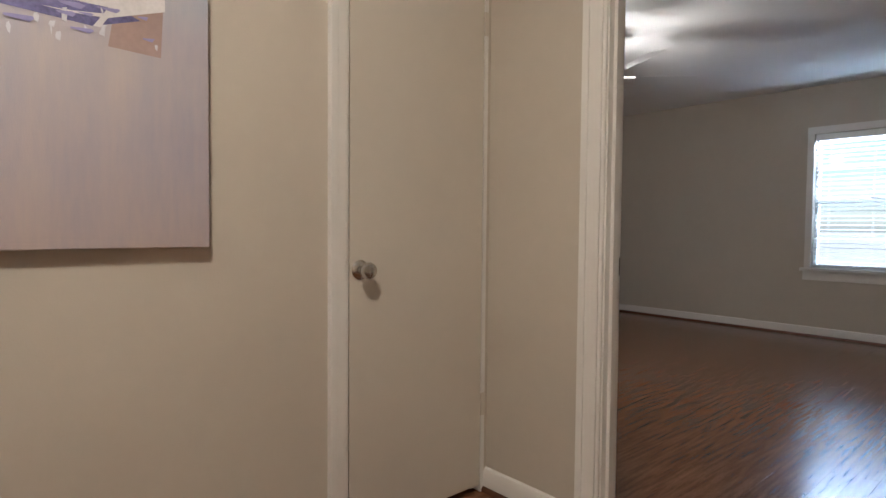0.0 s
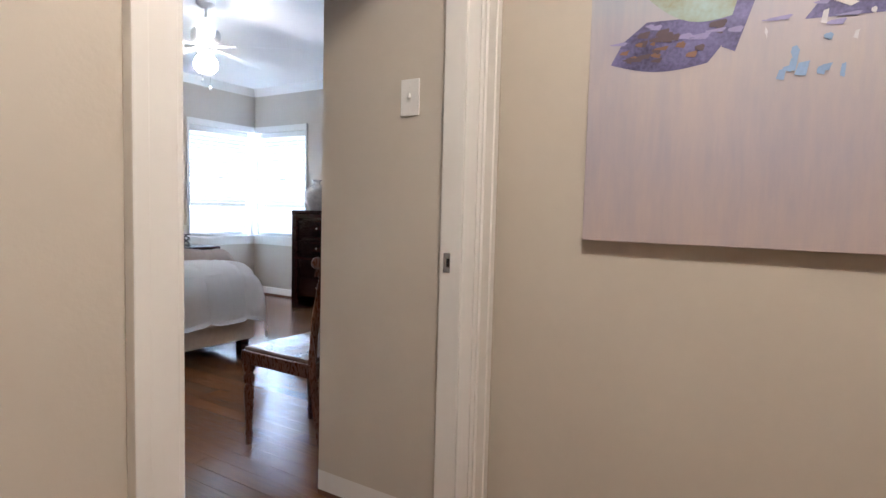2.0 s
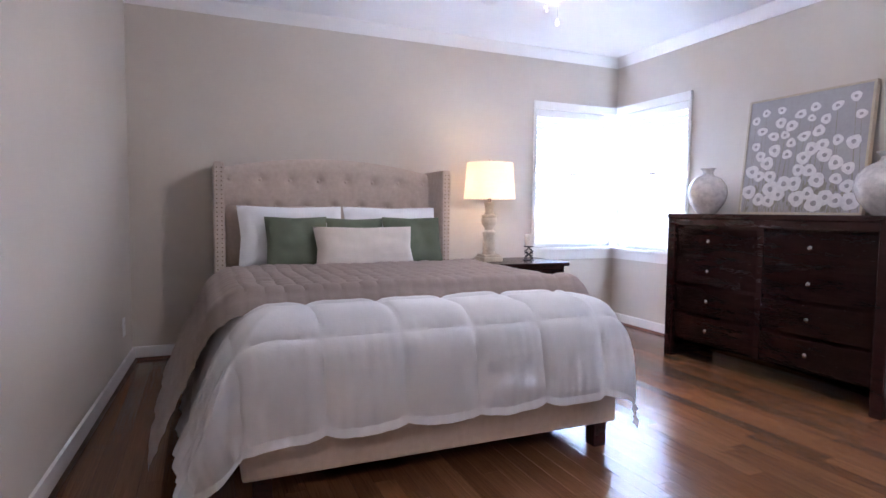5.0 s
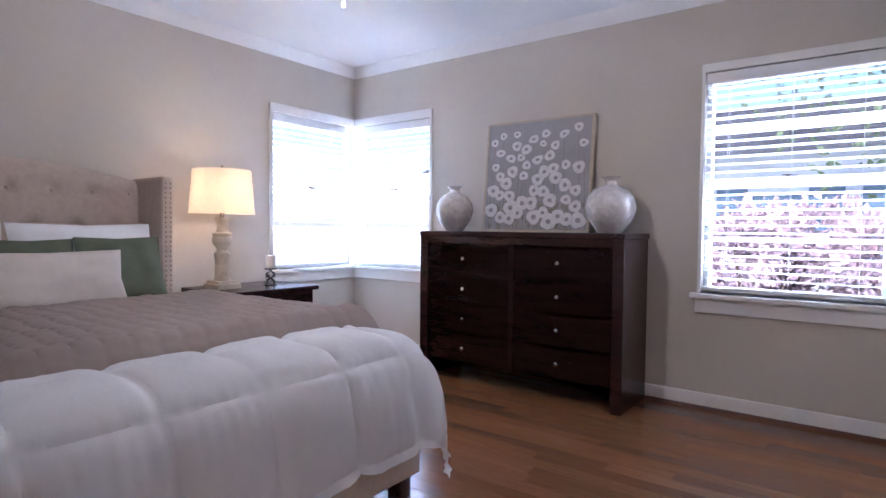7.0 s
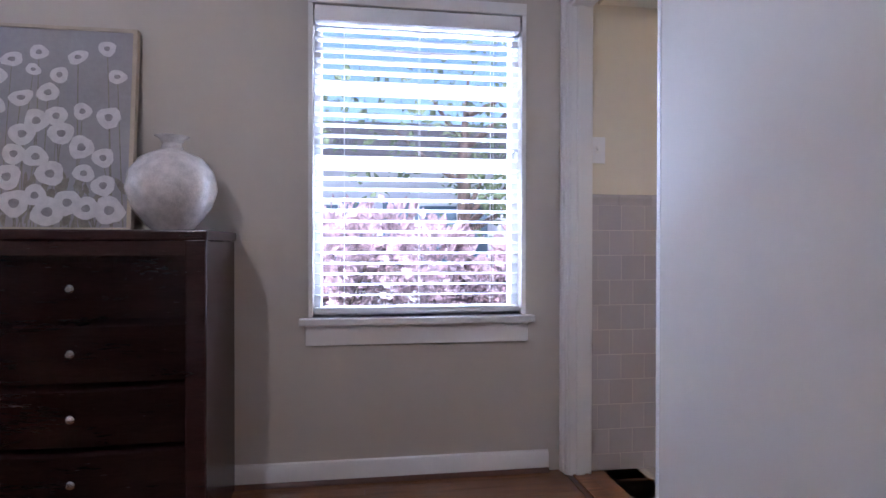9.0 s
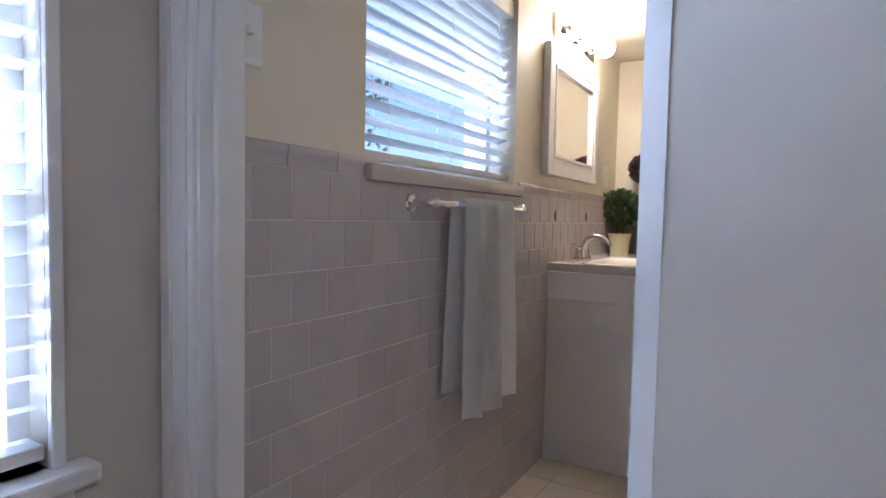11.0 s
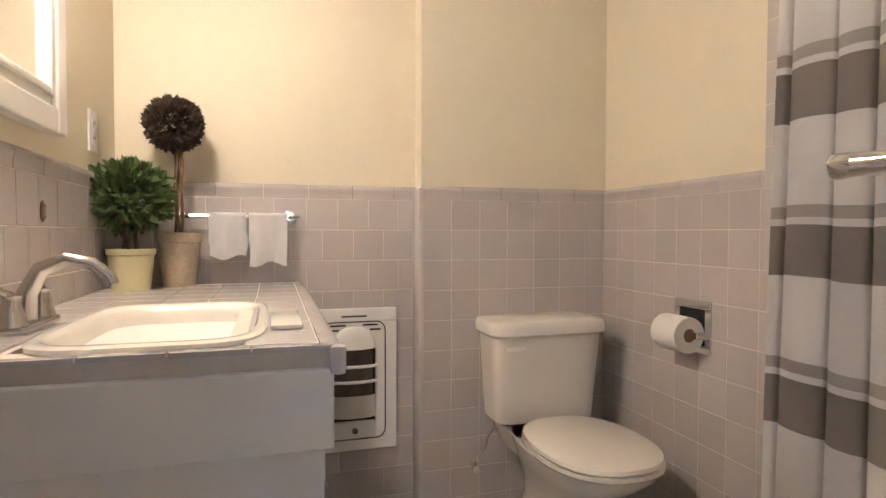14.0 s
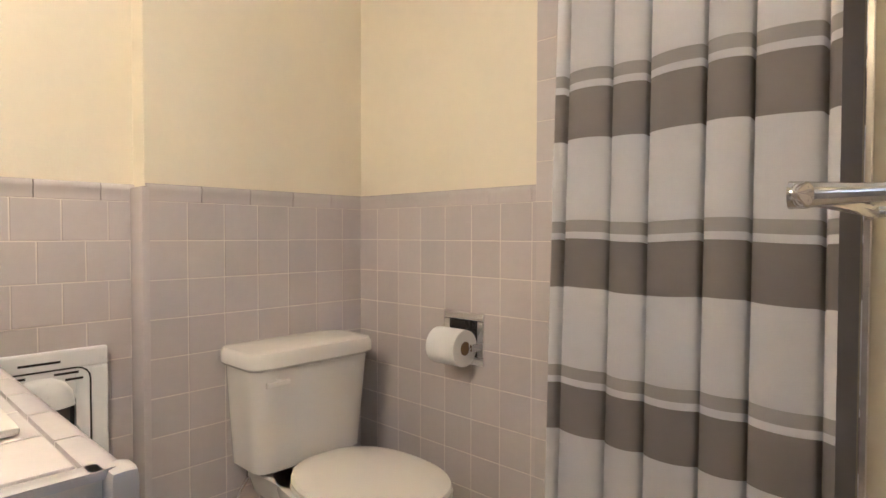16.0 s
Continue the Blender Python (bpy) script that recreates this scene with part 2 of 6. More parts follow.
def thing(name, m, label, category, group=""):
    ob = new(name)
    ob.empty_display_size = 0.1
    ob.matrix_world = m
    return tagged(ob, label, category, group)


def box(bm, a, b, bevel=0.0, segments=2):
    """Adds a box from corner a to corner b."""
    r = bmesh.ops.create_cube(bm, size=1)
    vs = r["verts"]
    for v in vs:
        v.co = [(p + q) / 2 + c * (q - p) for p, q, c in zip(a, b, v.co)]
    if bevel:
        es = list({e for v in vs for e in v.link_edges})
        bmesh.ops.bevel(bm, geom=es, offset=bevel, segments=segments, affect="EDGES", profile=0.6)
    return bm


def boxes(*pairs, bevel=0.0):
    bm = bmesh.new()
    for a, b in pairs:
        box(bm, a, b, bevel)
    return bm


def lathe(profile, n=32, bm=None, at=(0, 0, 0), axis="z"):
    """A turned solid from (radius, height) pairs."""
    bm = bm or bmesh.new()
    rings = []
    for r, h in profile:
        ring = []
        for k in range(n):
            a = 2 * math.pi * k / n
            p = Vector((max(r, 1e-4) * math.cos(a), max(r, 1e-4) * math.sin(a), h))
            if axis == "x":
                p = Vector((p.z, p.x, p.y))
            elif axis == "y":
                p = Vector((p.x, p.z, p.y))
            ring.append(bm.verts.new(p + Vector(at)))
        rings.append(ring)
    for a, b in zip(rings, rings[1:]):
        for k in range(n):
            bm.faces.new((a[k], a[(k + 1) % n], b[(k + 1) % n], b[k]))
    bm.faces.new(list(reversed(rings[0])))
    bm.faces.new(rings[-1])
    return bm


def tube(points, r, n=10, bm=None):
    """A round bar along points."""
    bm = bm or bmesh.new()
    pts = [Vector(p) for p in points]
    rings = []
    for k, p in enumerate(pts):
        d = (pts[min(k + 1, len(pts) - 1)] - pts[max(k - 1, 0)]).normalized()
        side = d.cross(Vector((0, 0, 1)))
        side = side.normalized() if side.length > 0.05 else Vector((1, 0, 0))
        up = side.cross(d)
        rr = r[k] if isinstance(r, (list, tuple)) else r
        rings.append([bm.verts.new(p + rr * (math.cos(a) * side + math.sin(a) * up)) for a in (2 * math.pi * j / n for j in range(n))])
    for a, b in zip(rings, rings[1:]):
        for k in range(n):
            bm.faces.new((a[k], a[(k + 1) % n], b[(k + 1) % n], b[k]))
    bm.faces.new(list(reversed(rings[0])))
    bm.faces.new(rings[-1])
    return bm


def sheet(fn, nu, nv, thickness=0.0, uv=None):
    """A cloth or panel from fn(u, v) with u, v in 0..1; thickness closes it with a back."""
    bm = bmesh.new()
    g = [[bm.verts.new(fn(i / nu, j / nv)) for j in range(nv + 1)] for i in range(nu + 1)]
    layer = bm.loops.layers.uv.new("UVMap") if uv else None
    for i in range(nu):
        for j in range(nv):
            f = bm.faces.new((g[i][j], g[i + 1][j], g[i + 1][j + 1], g[i][j + 1]))
            if uv:
                for lp, (a, b) in zip(f.loops, ((i, j), (i + 1, j), (i + 1, j + 1), (i, j + 1))):
                    lp[layer].uv = uv(a / nu, b / nv)
    if thickness:
        bmesh.ops.solidify(bm, geom=bm.faces[:], thickness=thickness)
    return bm


def pillow(w, h, d, pinch=0.12, n=20, power=0.42, ruffle=0.0):
    """A stuffed cushion standing in the xz plane, pulled in along its sides and out at its corners."""
    bm = bmesh.new()
    for side in (-1, 1):
        g = []
        for i in range(n + 1):
            row = []
            for j in range(n + 1):
                u, v = 2 * i / n - 1, 2 * j / n - 1
                x = u * w / 2 * (1 - pinch * (1 - abs(v)) * abs(u) ** 2 * 0.5)
                z = v * h / 2 * (1 - pinch * (1 - abs(u)) * abs(v) ** 2 * 0.5)
                t = ((1 - u ** 2) * (1 - v ** 2)) ** power
                wr = ruffle * noise.noise((u * 2.3 + side, v * 2.1, w * 7))
                row.append(bm.verts.new((x, side * (d / 2 * t + wr * t), z)))
            g.append(row)
        for i in range(n):
            for j in range(n):
                bm.faces.new((g[i][j], g[i + 1][j], g[i + 1][j + 1], g[i][j + 1]))
    bmesh.ops.remove_doubles(bm, verts=bm.verts[:], dist=0.002)
    return bm


def structure(name, bm, mat, label="", smooth=False):
    return tagged(mesh_object(name, bm, mat, smooth), label, kind="structure")


H = 2.47


def wall_y(name, y0, y1, x0, x1, mat, openings=(), top=H, bottom=0.0):
    """A wall between y0 and y1 along x, with openings (x0, x1, z0, z1)."""
    bm = bmesh.new()
    at = x0
    for a, b, z0, z1 in sorted(openings):
        box(bm, (at, y0, bottom), (a, y1, top))
        if z0 > bottom:
            box(bm, (a, y0, bottom), (b, y1, z0))
        if z1 < top:
            box(bm, (a, y0, z1), (b, y1, top))
        at = b
    if at < x1:
        box(bm, (at, y0, bottom), (x1, y1, top))
    return structure(name, bm, mat)


def wall_x(name, x0, x1, y0, y1, mat, openings=(), top=H, bottom=0.0):
    """A wall between x0 and x1 along y, with openings (y0, y1, z0, z1)."""
    bm = bmesh.new()
    at = y0
    for a, b, z0, z1 in sorted(openings):
        box(bm, (x0, at, bottom), (x1, a, top))
        if z0 > bottom:
            box(bm, (x0, a, bottom), (x1, b, z0))
        if z1 < top:
            box(bm, (x0, a, z1), (x1, b, top))
        at = b
    if at < y1:
        box(bm, (x0, at, bottom), (x1, y1, top))
    return structure(name, bm, mat)


def profile_run(prof, path, bm=None):
    """Sweeps a closed outline (out, up) along level points; out is to the left of the way."""
    bm = bm or bmesh.new()
    pts = [Vector(p) for p in path]
    rings = []
    for k, p in enumerate(pts):
        d0 = (p - pts[k - 1]).normalized() if k else None
        d1 = (pts[k + 1] - p).normalized() if k + 1 < len(pts) else None
        n0 = Vector((-d0.y, d0.x, 0)) if d0 else None
        n1 = Vector((-d1.y, d1.x, 0)) if d1 else None
        if n0 and n1:
            nn = (n0 + n1).normalized()
            nn = nn / max(0.3, nn.dot(n0))
        else:
            nn = n0 or n1
        rings.append([bm.verts.new(p + nn * o + Vector((0, 0, u))) for o, u in prof])
    m = len(prof)
    for a, b in zip(rings, rings[1:]):
        for k in range(m):
            bm.faces.new((a[k], a[(k + 1) % m], b[(k + 1) % m], b[k]))
    bm.faces.new(rings[0])
    bm.faces.new(list(reversed(rings[-1])))
    return bm

# ---- the large structure ----
EX, NY = 4.85, 6.37          # inner faces of the bedroom's east and north walls
W0, W1 = (0.585, 1.66), (0.785, NY)   # the west wall runs slightly askew
PY, PB = 2.345, 2.26          # bedroom and bathroom faces of the partition between them
CW = (3.97, 5.50, 0.72, 1.95)  # corner window: west end, south end, sill, head
EW = (2.545, 3.43, 0.69, 1.985)  # east window
BW = (0.92, 1.84, 1.20, 1.90)  # bathroom window

structure("floor", boxes(((-1.6, -6.2, -0.16), (5.2, 6.7, -0.014))), SHOE)
structure("ceiling", boxes(((-1.6, -6.2, H), (5.15, 6.62, H + 0.12))), CEIL, "plain white plastered ceiling")
wall_x("wall_east", EX, EX + 0.2, PY, NY, PAINT, [(EW[0], EW[1], EW[2], EW[3]), (CW[1], NY, CW[2], CW[3])])
wall_y("wall_north", NY, NY + 0.2, 0.4, EX + 0.2, PAINT, [(CW[0], EX + 0.2, CW[2], CW[3])])
ww = Vector((W1[0] - W0[0], W1[1] - W0[1], 0))
wl = ww.length
structure("wall_west", boxes(((-0.15, -0.1, 0), (0, wl + 0.1, H))), PAINT).matrix_world = pose(W0[0], W0[1], 0, 0, 0, -math.degrees(math.atan2(ww.x, ww.y)))
wall_y("wall_bath_partition", PB, PY, 2.62, EX, PAINT, [(4.045, 4.79, 0, 2.03)])
structure("wall_closet_back", boxes(((1.69, 2.02, 0), (2.50, 2.14, H)), ((2.50, 2.02, 0), (2.62, PY, H))), PAINT)
structure("wall_entry", boxes(((1.69, 1.585, 0), (1.80, 2.02, H))), PAINT)
wall_y("wall_hall_north", 1.475, 1.585, -1.6, 1.80, PAINT, [(0.694, 1.655, 0, 2.04)])
wall_x("wall_hall_east", 1.78, 1.90, -1.125, 1.475, PAINT, [(-0.985, -0.335, 0, 2.03)])
wall_y("wall_hall_south", -1.085, -1.0, -1.6, 1.78, PAINT, [(0.46, 1.265, 0, 2.04)])
structure("wall_hall_west", boxes(((-1.6, -1.0, 0), (-1.48, 1.475, H))), PAINT)
structure("closet_wall", boxes(((1.90, -1.125, 0), (2.62, -1.025, H)), ((2.52, -1.025, 0), (2.62, 2.02, H))), PAINT)
wall_y("wall_back_south", -6.0, -5.85, -1.6, 5.15, PAINT, [(1.05, 2.02, 0.68, 2.0)])
structure("wall_back_east", boxes(((5.0, -5.85, 0), (5.15, -1.07, H))), PAINT)
structure("wall_back_west", boxes(((-1.6, -5.85, 0), (-1.48, -1.07, H))), PAINT)
structure("wall_back_north", boxes(((2.62, -1.07, 0), (5.0, -0.97, H))), PAINT)
structure("roof", boxes(((-2.3, -6.7, H + 0.16), (5.35, 7.0, H + 0.30))), ROOF)

# bathroom shell
BE, BY, TY, BWX = 4.83, -0.66, -0.575, 3.075   # east, heater wall, toilet wall, west faces behind the tiles
wall_x("wall_bath_east", BE, EX + 0.2, -0.80, PB, CREAM, [BW])
structure("wall_bath_south", boxes(((3.83, -0.80, 0), (BE, BY, H)), ((BWX, -0.80, 0), (3.83, TY, H))), CREAM)
wall_x("wall_bath_west", BWX - 0.12, BWX, -0.80, 1.10, CREAM, [(0.30, 0.93, 0, 2.15)])
structure("wall_wing", boxes(((BWX - 0.12, 1.10, 0), (3.875, PB, H))), CREAM)
structure("shower_recess", boxes(((2.74, 0.20, 0), (2.78, 1.05, H)), ((2.78, 0.18, 0), (2.955, 0.30, H)), ((2.78, 0.93, 0), (2.955, 1.05, H))), TILE)
structure("soffit", boxes(((4.49, BY, 2.05), (BE, 2.2, H))), CREAM)
structure("bath_subfloor", boxes(((2.74, -0.66, -0.012), (BE, 2.33, -0.004))), GROUT)

# ---- mouldings ----
BASE = [(0, 0.02), (0.016, 0.02), (0.016, 0.075), (0.010, 0.09), (0, 0.095)]
SHOEP = [(0, 0), (0.026, 0), (0.024, 0.012), (0.017, 0.019), (0, 0.0195)]
CROWN = [(0, -0.085), (0.010, -0.085), (0.016, -0.07), (0.035, -0.045), (0.052, -0.018), (0.058, -0.001), (0, -0.001)]


def run(name, prof, path, mat, z=0.0):
    return structure(name, profile_run(prof, [(x, y, z) for x, y in path]), mat, smooth=True)


BED = [(1.689, 1.70), (1.689, 2.141), (2.50, 2.141), (2.621, 2.141), (2.621, PY + 0.001), (3.99, PY + 0.001)]
ROOM = [(EX - 0.001, PY + 0.075), (EX - 0.001, NY - 0.001), (W1[0] + 0.001, NY - 0.001), (W0[0] + 0.004, 1.75)]
for k, (path, sets) in enumerate([(ROOM, True), (list(reversed([(1.689, 1.75), (1.689, 2.141), (2.621, 2.141), (2.621, PY + 0.001), (4.03, PY + 0.001)])), True)]):
    run("baseboard", BASE, path, TRIM)
    run("trim_shoe", SHOEP, path, SHOE)
run("trim_crown", CROWN, [(EX - 0.001, PY + 0.001), (EX - 0.001, NY - 0.001), (W1[0] + 0.001, NY - 0.001), (W0[0] + 0.004, 1.60), (1.689, 1.586), (1.689, 2.141), (2.621, 2.141), (2.621, PY + 0.001), (EX - 0.001, PY + 0.001)], TRIM, H)
for path in ([(1.779, -0.26), (1.779, 1.45)], [(1.34, -0.999), (1.779, -0.999)], [(-1.479, 1.474), (-1.479, -0.999), (0.38, -0.999)], [(0.63, 1.474), (-1.479, 1.474)],
             [(-1.479, -5.849), (4.999, -5.849), (4.999, -1.071)], [(-1.479, -1.1), (-1.479, -5.849)]):
    run("baseboard", BASE, path, TRIM)
    run("trim_shoe", SHOEP, path, SHOE)


def casing(name, width, height, wall, mat=TRIM, w=0.085, legs=(1, 1), sides=(1, 1)):
    """Door casing, jamb and stop for an opening in the local xz plane, wall centred on y = 0."""
    bm = bmesh.new()
    t = wall / 2
    for s, on in zip((-1, 1), legs):
        x0, x1 = sorted((s * width / 2, s * (width / 2 - 0.018)))
        box(bm, (x0, -t - 0.002, 0), (x1, t + 0.002, height))
        a, b = sorted((s * (width / 2 - 0.018), s * (width / 2 - 0.030)))
        box(bm, (a, -0.018, 0), (b, 0.018, height - 0.018))
        for f, fon in zip((-1, 1), sides):
            if on and fon:
                for o, d in ((0, 0.012), (0.012, 0.019), (w - 0.026, 0.024)):
                    a, b = sorted((s * (width / 2 - 0.012 + o), s * (width / 2 - 0.012 + (o + 0.02 if d == 0.012 else w if d == 0.024 else w - 0.022))))
                    y0, y1 = sorted((f * t, f * (t + d)))
                    box(bm, (a, y0, 0), (b, y1, height + (w - 0.012 if d > 0.02 else w - 0.034)), 0.003)
    box(bm, (-width / 2, -t - 0.002, height - 0.018), (width / 2, t + 0.002, height))
    for f, fon in zip((-1, 1), sides):
        if fon:
            y0, y1 = sorted((f * t, f * (t + 0.0185)))
            box(bm, (-width / 2 - w * 0.7, y0, height - 0.006), (width / 2 + w * 0.7, y1, height + w - 0.034), 0.003)
            y0, y1 = sorted((f * t, f * (t + 0.0235)))
            box(bm, (-width / 2 - w + 0.012, y0, height + w - 0.036), (width / 2 + w - 0.012, y1, height + w - 0.0125), 0.003)
    return structure(name, bm, mat)


def strike(m):
    s = tagged(new("strike_plate"), "small brushed nickel strike plate set in the door jamb", "strike plate")
    s.matrix_world = m
    part("plate", boxes(((-0.001, -0.02, -0.03), (0.0015, 0.02, 0.03)), bevel=0.0005), NICKEL, s)
    part("latch_hole", boxes(((0.0016, -0.008, -0.013), (0.0022, 0.008, 0.013))), DARK, s)
    return s


casing("door_casing_bedroom", 0.961, 2.04, 0.11, legs=(1, 1)).matrix_world = pose(1.1745, 1.53, 0)
casing("door_casing_bath", 0.745, 2.03, PY - PB, w=0.07, legs=(0, 1)).matrix_world = pose(4.4175, (PY + PB) / 2, 0)
casing("door_casing_back", 0.805, 2.04, 0.085).matrix_world = pose(0.8625, -1.0425, 0)
casing("door_casing_closet", 0.65, 2.03, 0.12, legs=(1, 0), sides=(1, 0), w=0.07).matrix_world = pose(1.84, -0.66, 0, 0, 0, -90)
strike(pose(1.6365, 1.558, 0.915, 0, 0, 180))
strike(pose(4.771, 2.30, 0.92, 0, 0, 180))
strike(pose(1.2455, -1.062, 0.93, 0, 0, 180))


# ---- doors ----
def knob(parent, x, y, z, s):
    """A round knob on a rose, standing out of a door's face along local y * s."""
    k = part("door_knob", lathe([(0.0, 0.0), (0.032, 0.0), (0.033, 0.004), (0.027, 0.009), (0.014, 0.013), (0.011, 0.022), (0.012, 0.030), (0.021, 0.036),
                                 (0.027, 0.046), (0.0275, 0.056), (0.024, 0.064), (0.014, 0.069), (0.0, 0.070)], 28), NICKEL, parent, "brushed nickel round door knob", True)
    k.matrix_basis = pose(x, y, z, -90 * s)
    return k


def panel_door(name, width, m, label, panels=True, height=2.0, mat=TRIM, knobs=(1, -1), hinges=True):
    """A door hung at its local origin, leaf along +x, thickness along y."""
    d = thing(name, m, label, "door")
    bm = boxes(((0, -0.0175, 0.012), (width, 0.0175, height)), bevel=0.002)
    part("leaf", bm, mat, d)
    if panels:
        pw = (width - 0.33) / 2
        for z0, z1 in ((0.22, 0.72), (0.86, 1.52), (1.64, 1.86)):
            for x0 in (0.11, 0.11 + pw + 0.11):
                for s in (-1, 1):
                    bm = bmesh.new()
                    y = s * 0.0176
                    for a, b in (((x0, z0), (x0 + pw, z0 + 0.02)), ((x0, z1 - 0.02), (x0 + pw, z1)), ((x0, z0 + 0.02), (x0 + 0.02, z1 - 0.02)), ((x0 + pw - 0.02, z0 + 0.02), (x0 + pw, z1 - 0.02))):
                        box(bm, (a[0], min(y, y + s * 0.007), a[1]), (b[0], max(y, y + s * 0.007), b[1]), 0.003)
                    box(bm, (x0 + 0.05, min(y, y + s * 0.006), z0 + 0.05), (x0 + pw - 0.05, max(y, y + s * 0.006), z1 - 0.05), 0.005)
                    part("panel_moulding", bm, mat, d)
    for s in knobs:
        knob(d, width - 0.06, s * 0.0176, 0.92, s)
    if hinges:
        for z in (0.30, 1.75):
            part("hinge", lathe([(0, 0), (0.008, 0), (0.008, 0.09), (0.004, 0.095), (0, 0.095)], 10, at=(-0.004, 0.018, z)), mat, d)
    return d


panel_door("bedroom_door", 0.90, pose(0.752, 1.632, 0, 0, 0, 90.3), "open white painted panel door with brushed nickel knobs", knobs=(-1,))
panel_door("bathroom_door", 0.70, pose(4.00, 2.235, 0, 0, 0, -91), "open smooth white painted door with brushed nickel knob", panels=False, knobs=(1,))
cd = thing("closet_door", pose(1.797, -0.963, 0, 0, 0, 90), "closed flat beige painted closet door with a nickel knob", "door")
part("leaf", boxes(((0, -0.0175, 0.03), (0.606, 0.0175, 2.008)), bevel=0.002), DOORP, cd)
knob(cd, 0.566, 0.0176, 0.915, 1)
for z in (0.31, 1.80):
    part("hinge", boxes(((-0.022, 0.012, z), (0.0, 0.022, z + 0.09)), bevel=0.003), DOORP, cd)


# ---- windows and blinds ----
def window_unit(name, w, h, label_axis, m, rows=4):
    """Double-hung sash window, centred at the sill of its opening; local +y is indoors."""
    ob = tagged(new(name), "white painted double-hung window with horizontal glazing bars", kind="structure")
    ob.matrix_world = m
    fr = boxes(((-w / 2, -0.12, 0), (-w / 2 + 0.03, -0.05, h)), ((w / 2 - 0.03, -0.12, 0), (w / 2, -0.05, h)), ((-w / 2, -0.12, 0), (w / 2, -0.05, 0.035)), ((-w / 2, -0.12, h - 0.035), (w / 2, -0.05, h)))
    part("window_frame", fr, TRIM, ob)
    for k in range(1, rows):
        z = h * k / rows
        t = 0.024 if k == rows // 2 else 0.011
        part("glazing_bar", boxes(((-w / 2 + 0.03, -0.10, z - t), (w / 2 - 0.03, -0.065, z + t)), bevel=0.003), TRIM, ob)
    for k in range(rows):
        p = part("pane", boxes(((-w / 2 + 0.03, -0.087, h * k / rows + 0.012), (w / 2 - 0.03, -0.084, h * (k + 1) / rows - 0.012))), GLASS, ob)
        p.visible_shadow = False
    part("sash_lock", boxes(((-0.03, -0.066, h / 2 + 0.022), (0.03, -0.045, h / 2 + 0.036)), ((0.0, -0.05, h / 2 + 0.036), (0.05, -0.044, h / 2 + 0.042)), bevel=0.003), BRONZE, ob)
    return ob


def blind(w, h, m, tilt=8, label="white two-inch venetian blind lowered with open slats", gap=0.0445, depth=0.05, raised=0.0):
    b = thing("venetian_blind", m, label, "blind", "window blinds")
    part("headrail", boxes(((-w / 2, -0.03, h - 0.065), (w / 2, 0.03, h - 0.003)), bevel=0.004), WHITE, b)
    bm = sheet(lambda u, v: (w * (u - 0.5), depth * (v - 0.5), 0.003 * (1 - (2 * v - 1) ** 2)), 1, 4, 0.0022)
    me = mesh_object("slat", bm, WHITE)
    data = me.data
    bpy.data.objects.remove(me)
    z, first = h - 0.09, True
    low = 0.045 + raised
    while z > low:
        s = new("slat", data)
        s.parent = b
        s.matrix_basis = pose(0, 0, z, tilt)
        z -= gap
    part("bottom_rail", boxes(((-w / 2, -0.026, low - 0.03), (w / 2, 0.026, low - 0.008)), bevel=0.004), WHITE, b)
    for x in (-w / 2 + 0.12, 0.0, w / 2 - 0.12):
        for y in (-0.026, 0.026):
            part("ladder_cord", tube([(x, y, low - 0.02), (x, y, h - 0.06)], 0.0009, 5), WHITE, b)
    for x in (-w / 2 + 0.03,):
        part("pull_tassel", lathe([(0, 0), (0.006, 0.002), (0.008, 0.015), (0.003, 0.032), (0.001, 0.04)], 10, at=(x, 0.034, h * 0.52)), WHITE, b)
        part("pull_cord", tube([(x, 0.034, h * 0.52 + 0.038), (x, 0.032, h - 0.07)], 0.001, 5), WHITE, b)
    return b


# local +y indoors: east windows look to -x indoors, north ones to -y
cy, hh = (EW[0] + EW[1]) / 2, EW[3] - EW[2]
window_unit("window_1", EW[1] - EW[0], hh, "", pose(EX, cy, EW[2], 0, 0, 90))
blind(EW[1] - EW[0] - 0.012, hh - 0.004, pose(EX + 0.018, cy, EW[2] + 0.002, 0, 0, 90))
ny = NY - CW[1]
window_unit("window_2", ny, hh - 0.02, "", pose(EX, (CW[1] + NY) / 2, CW[2], 0, 0, 90))
blind(ny - 0.11, CW[3] - CW[2] - 0.004, pose(EX + 0.018, CW[1] + (ny - 0.11) / 2 + 0.004, CW[2] + 0.002, 0, 0, 90), tilt=3)
nx = EX - CW[0]
window_unit("window_3", nx, hh - 0.02, "", pose((CW[0] + EX) / 2, NY, CW[2], 0, 0, 180))
blind(nx - 0.11, CW[3] - CW[2] - 0.004, pose(CW[0] + (nx - 0.11) / 2 + 0.004, NY + 0.018, CW[2] + 0.002, 0, 0, 180), tilt=3)
structure("trim_corner_post", boxes(((EX + 0.005, NY + 0.005, CW[2]), (EX + 0.045, NY + 0.045, CW[3])), bevel=0.004), TRIM)
bw = BW[1] - BW[0]
window_unit("window_4", bw, BW[3] - BW[2], "", pose(BE + 0.06, (BW[0] + BW[1]) / 2, BW[2], 0, 0, 90), rows=2)
blind(bw - 0.012, BW[3] - BW[2] - 0.004, pose(BE + 0.045, (BW[0] + BW[1]) / 2, BW[2] + 0.002, 0, 0, 90), tilt=13)
window_unit("window_5", 0.97, 1.32, "", pose(1.535, -5.85, 0.68, 0, 0, 0))
blind(0.95, 1.316, pose(1.535, -5.868, 0.682, 0, 0, 0), tilt=8)

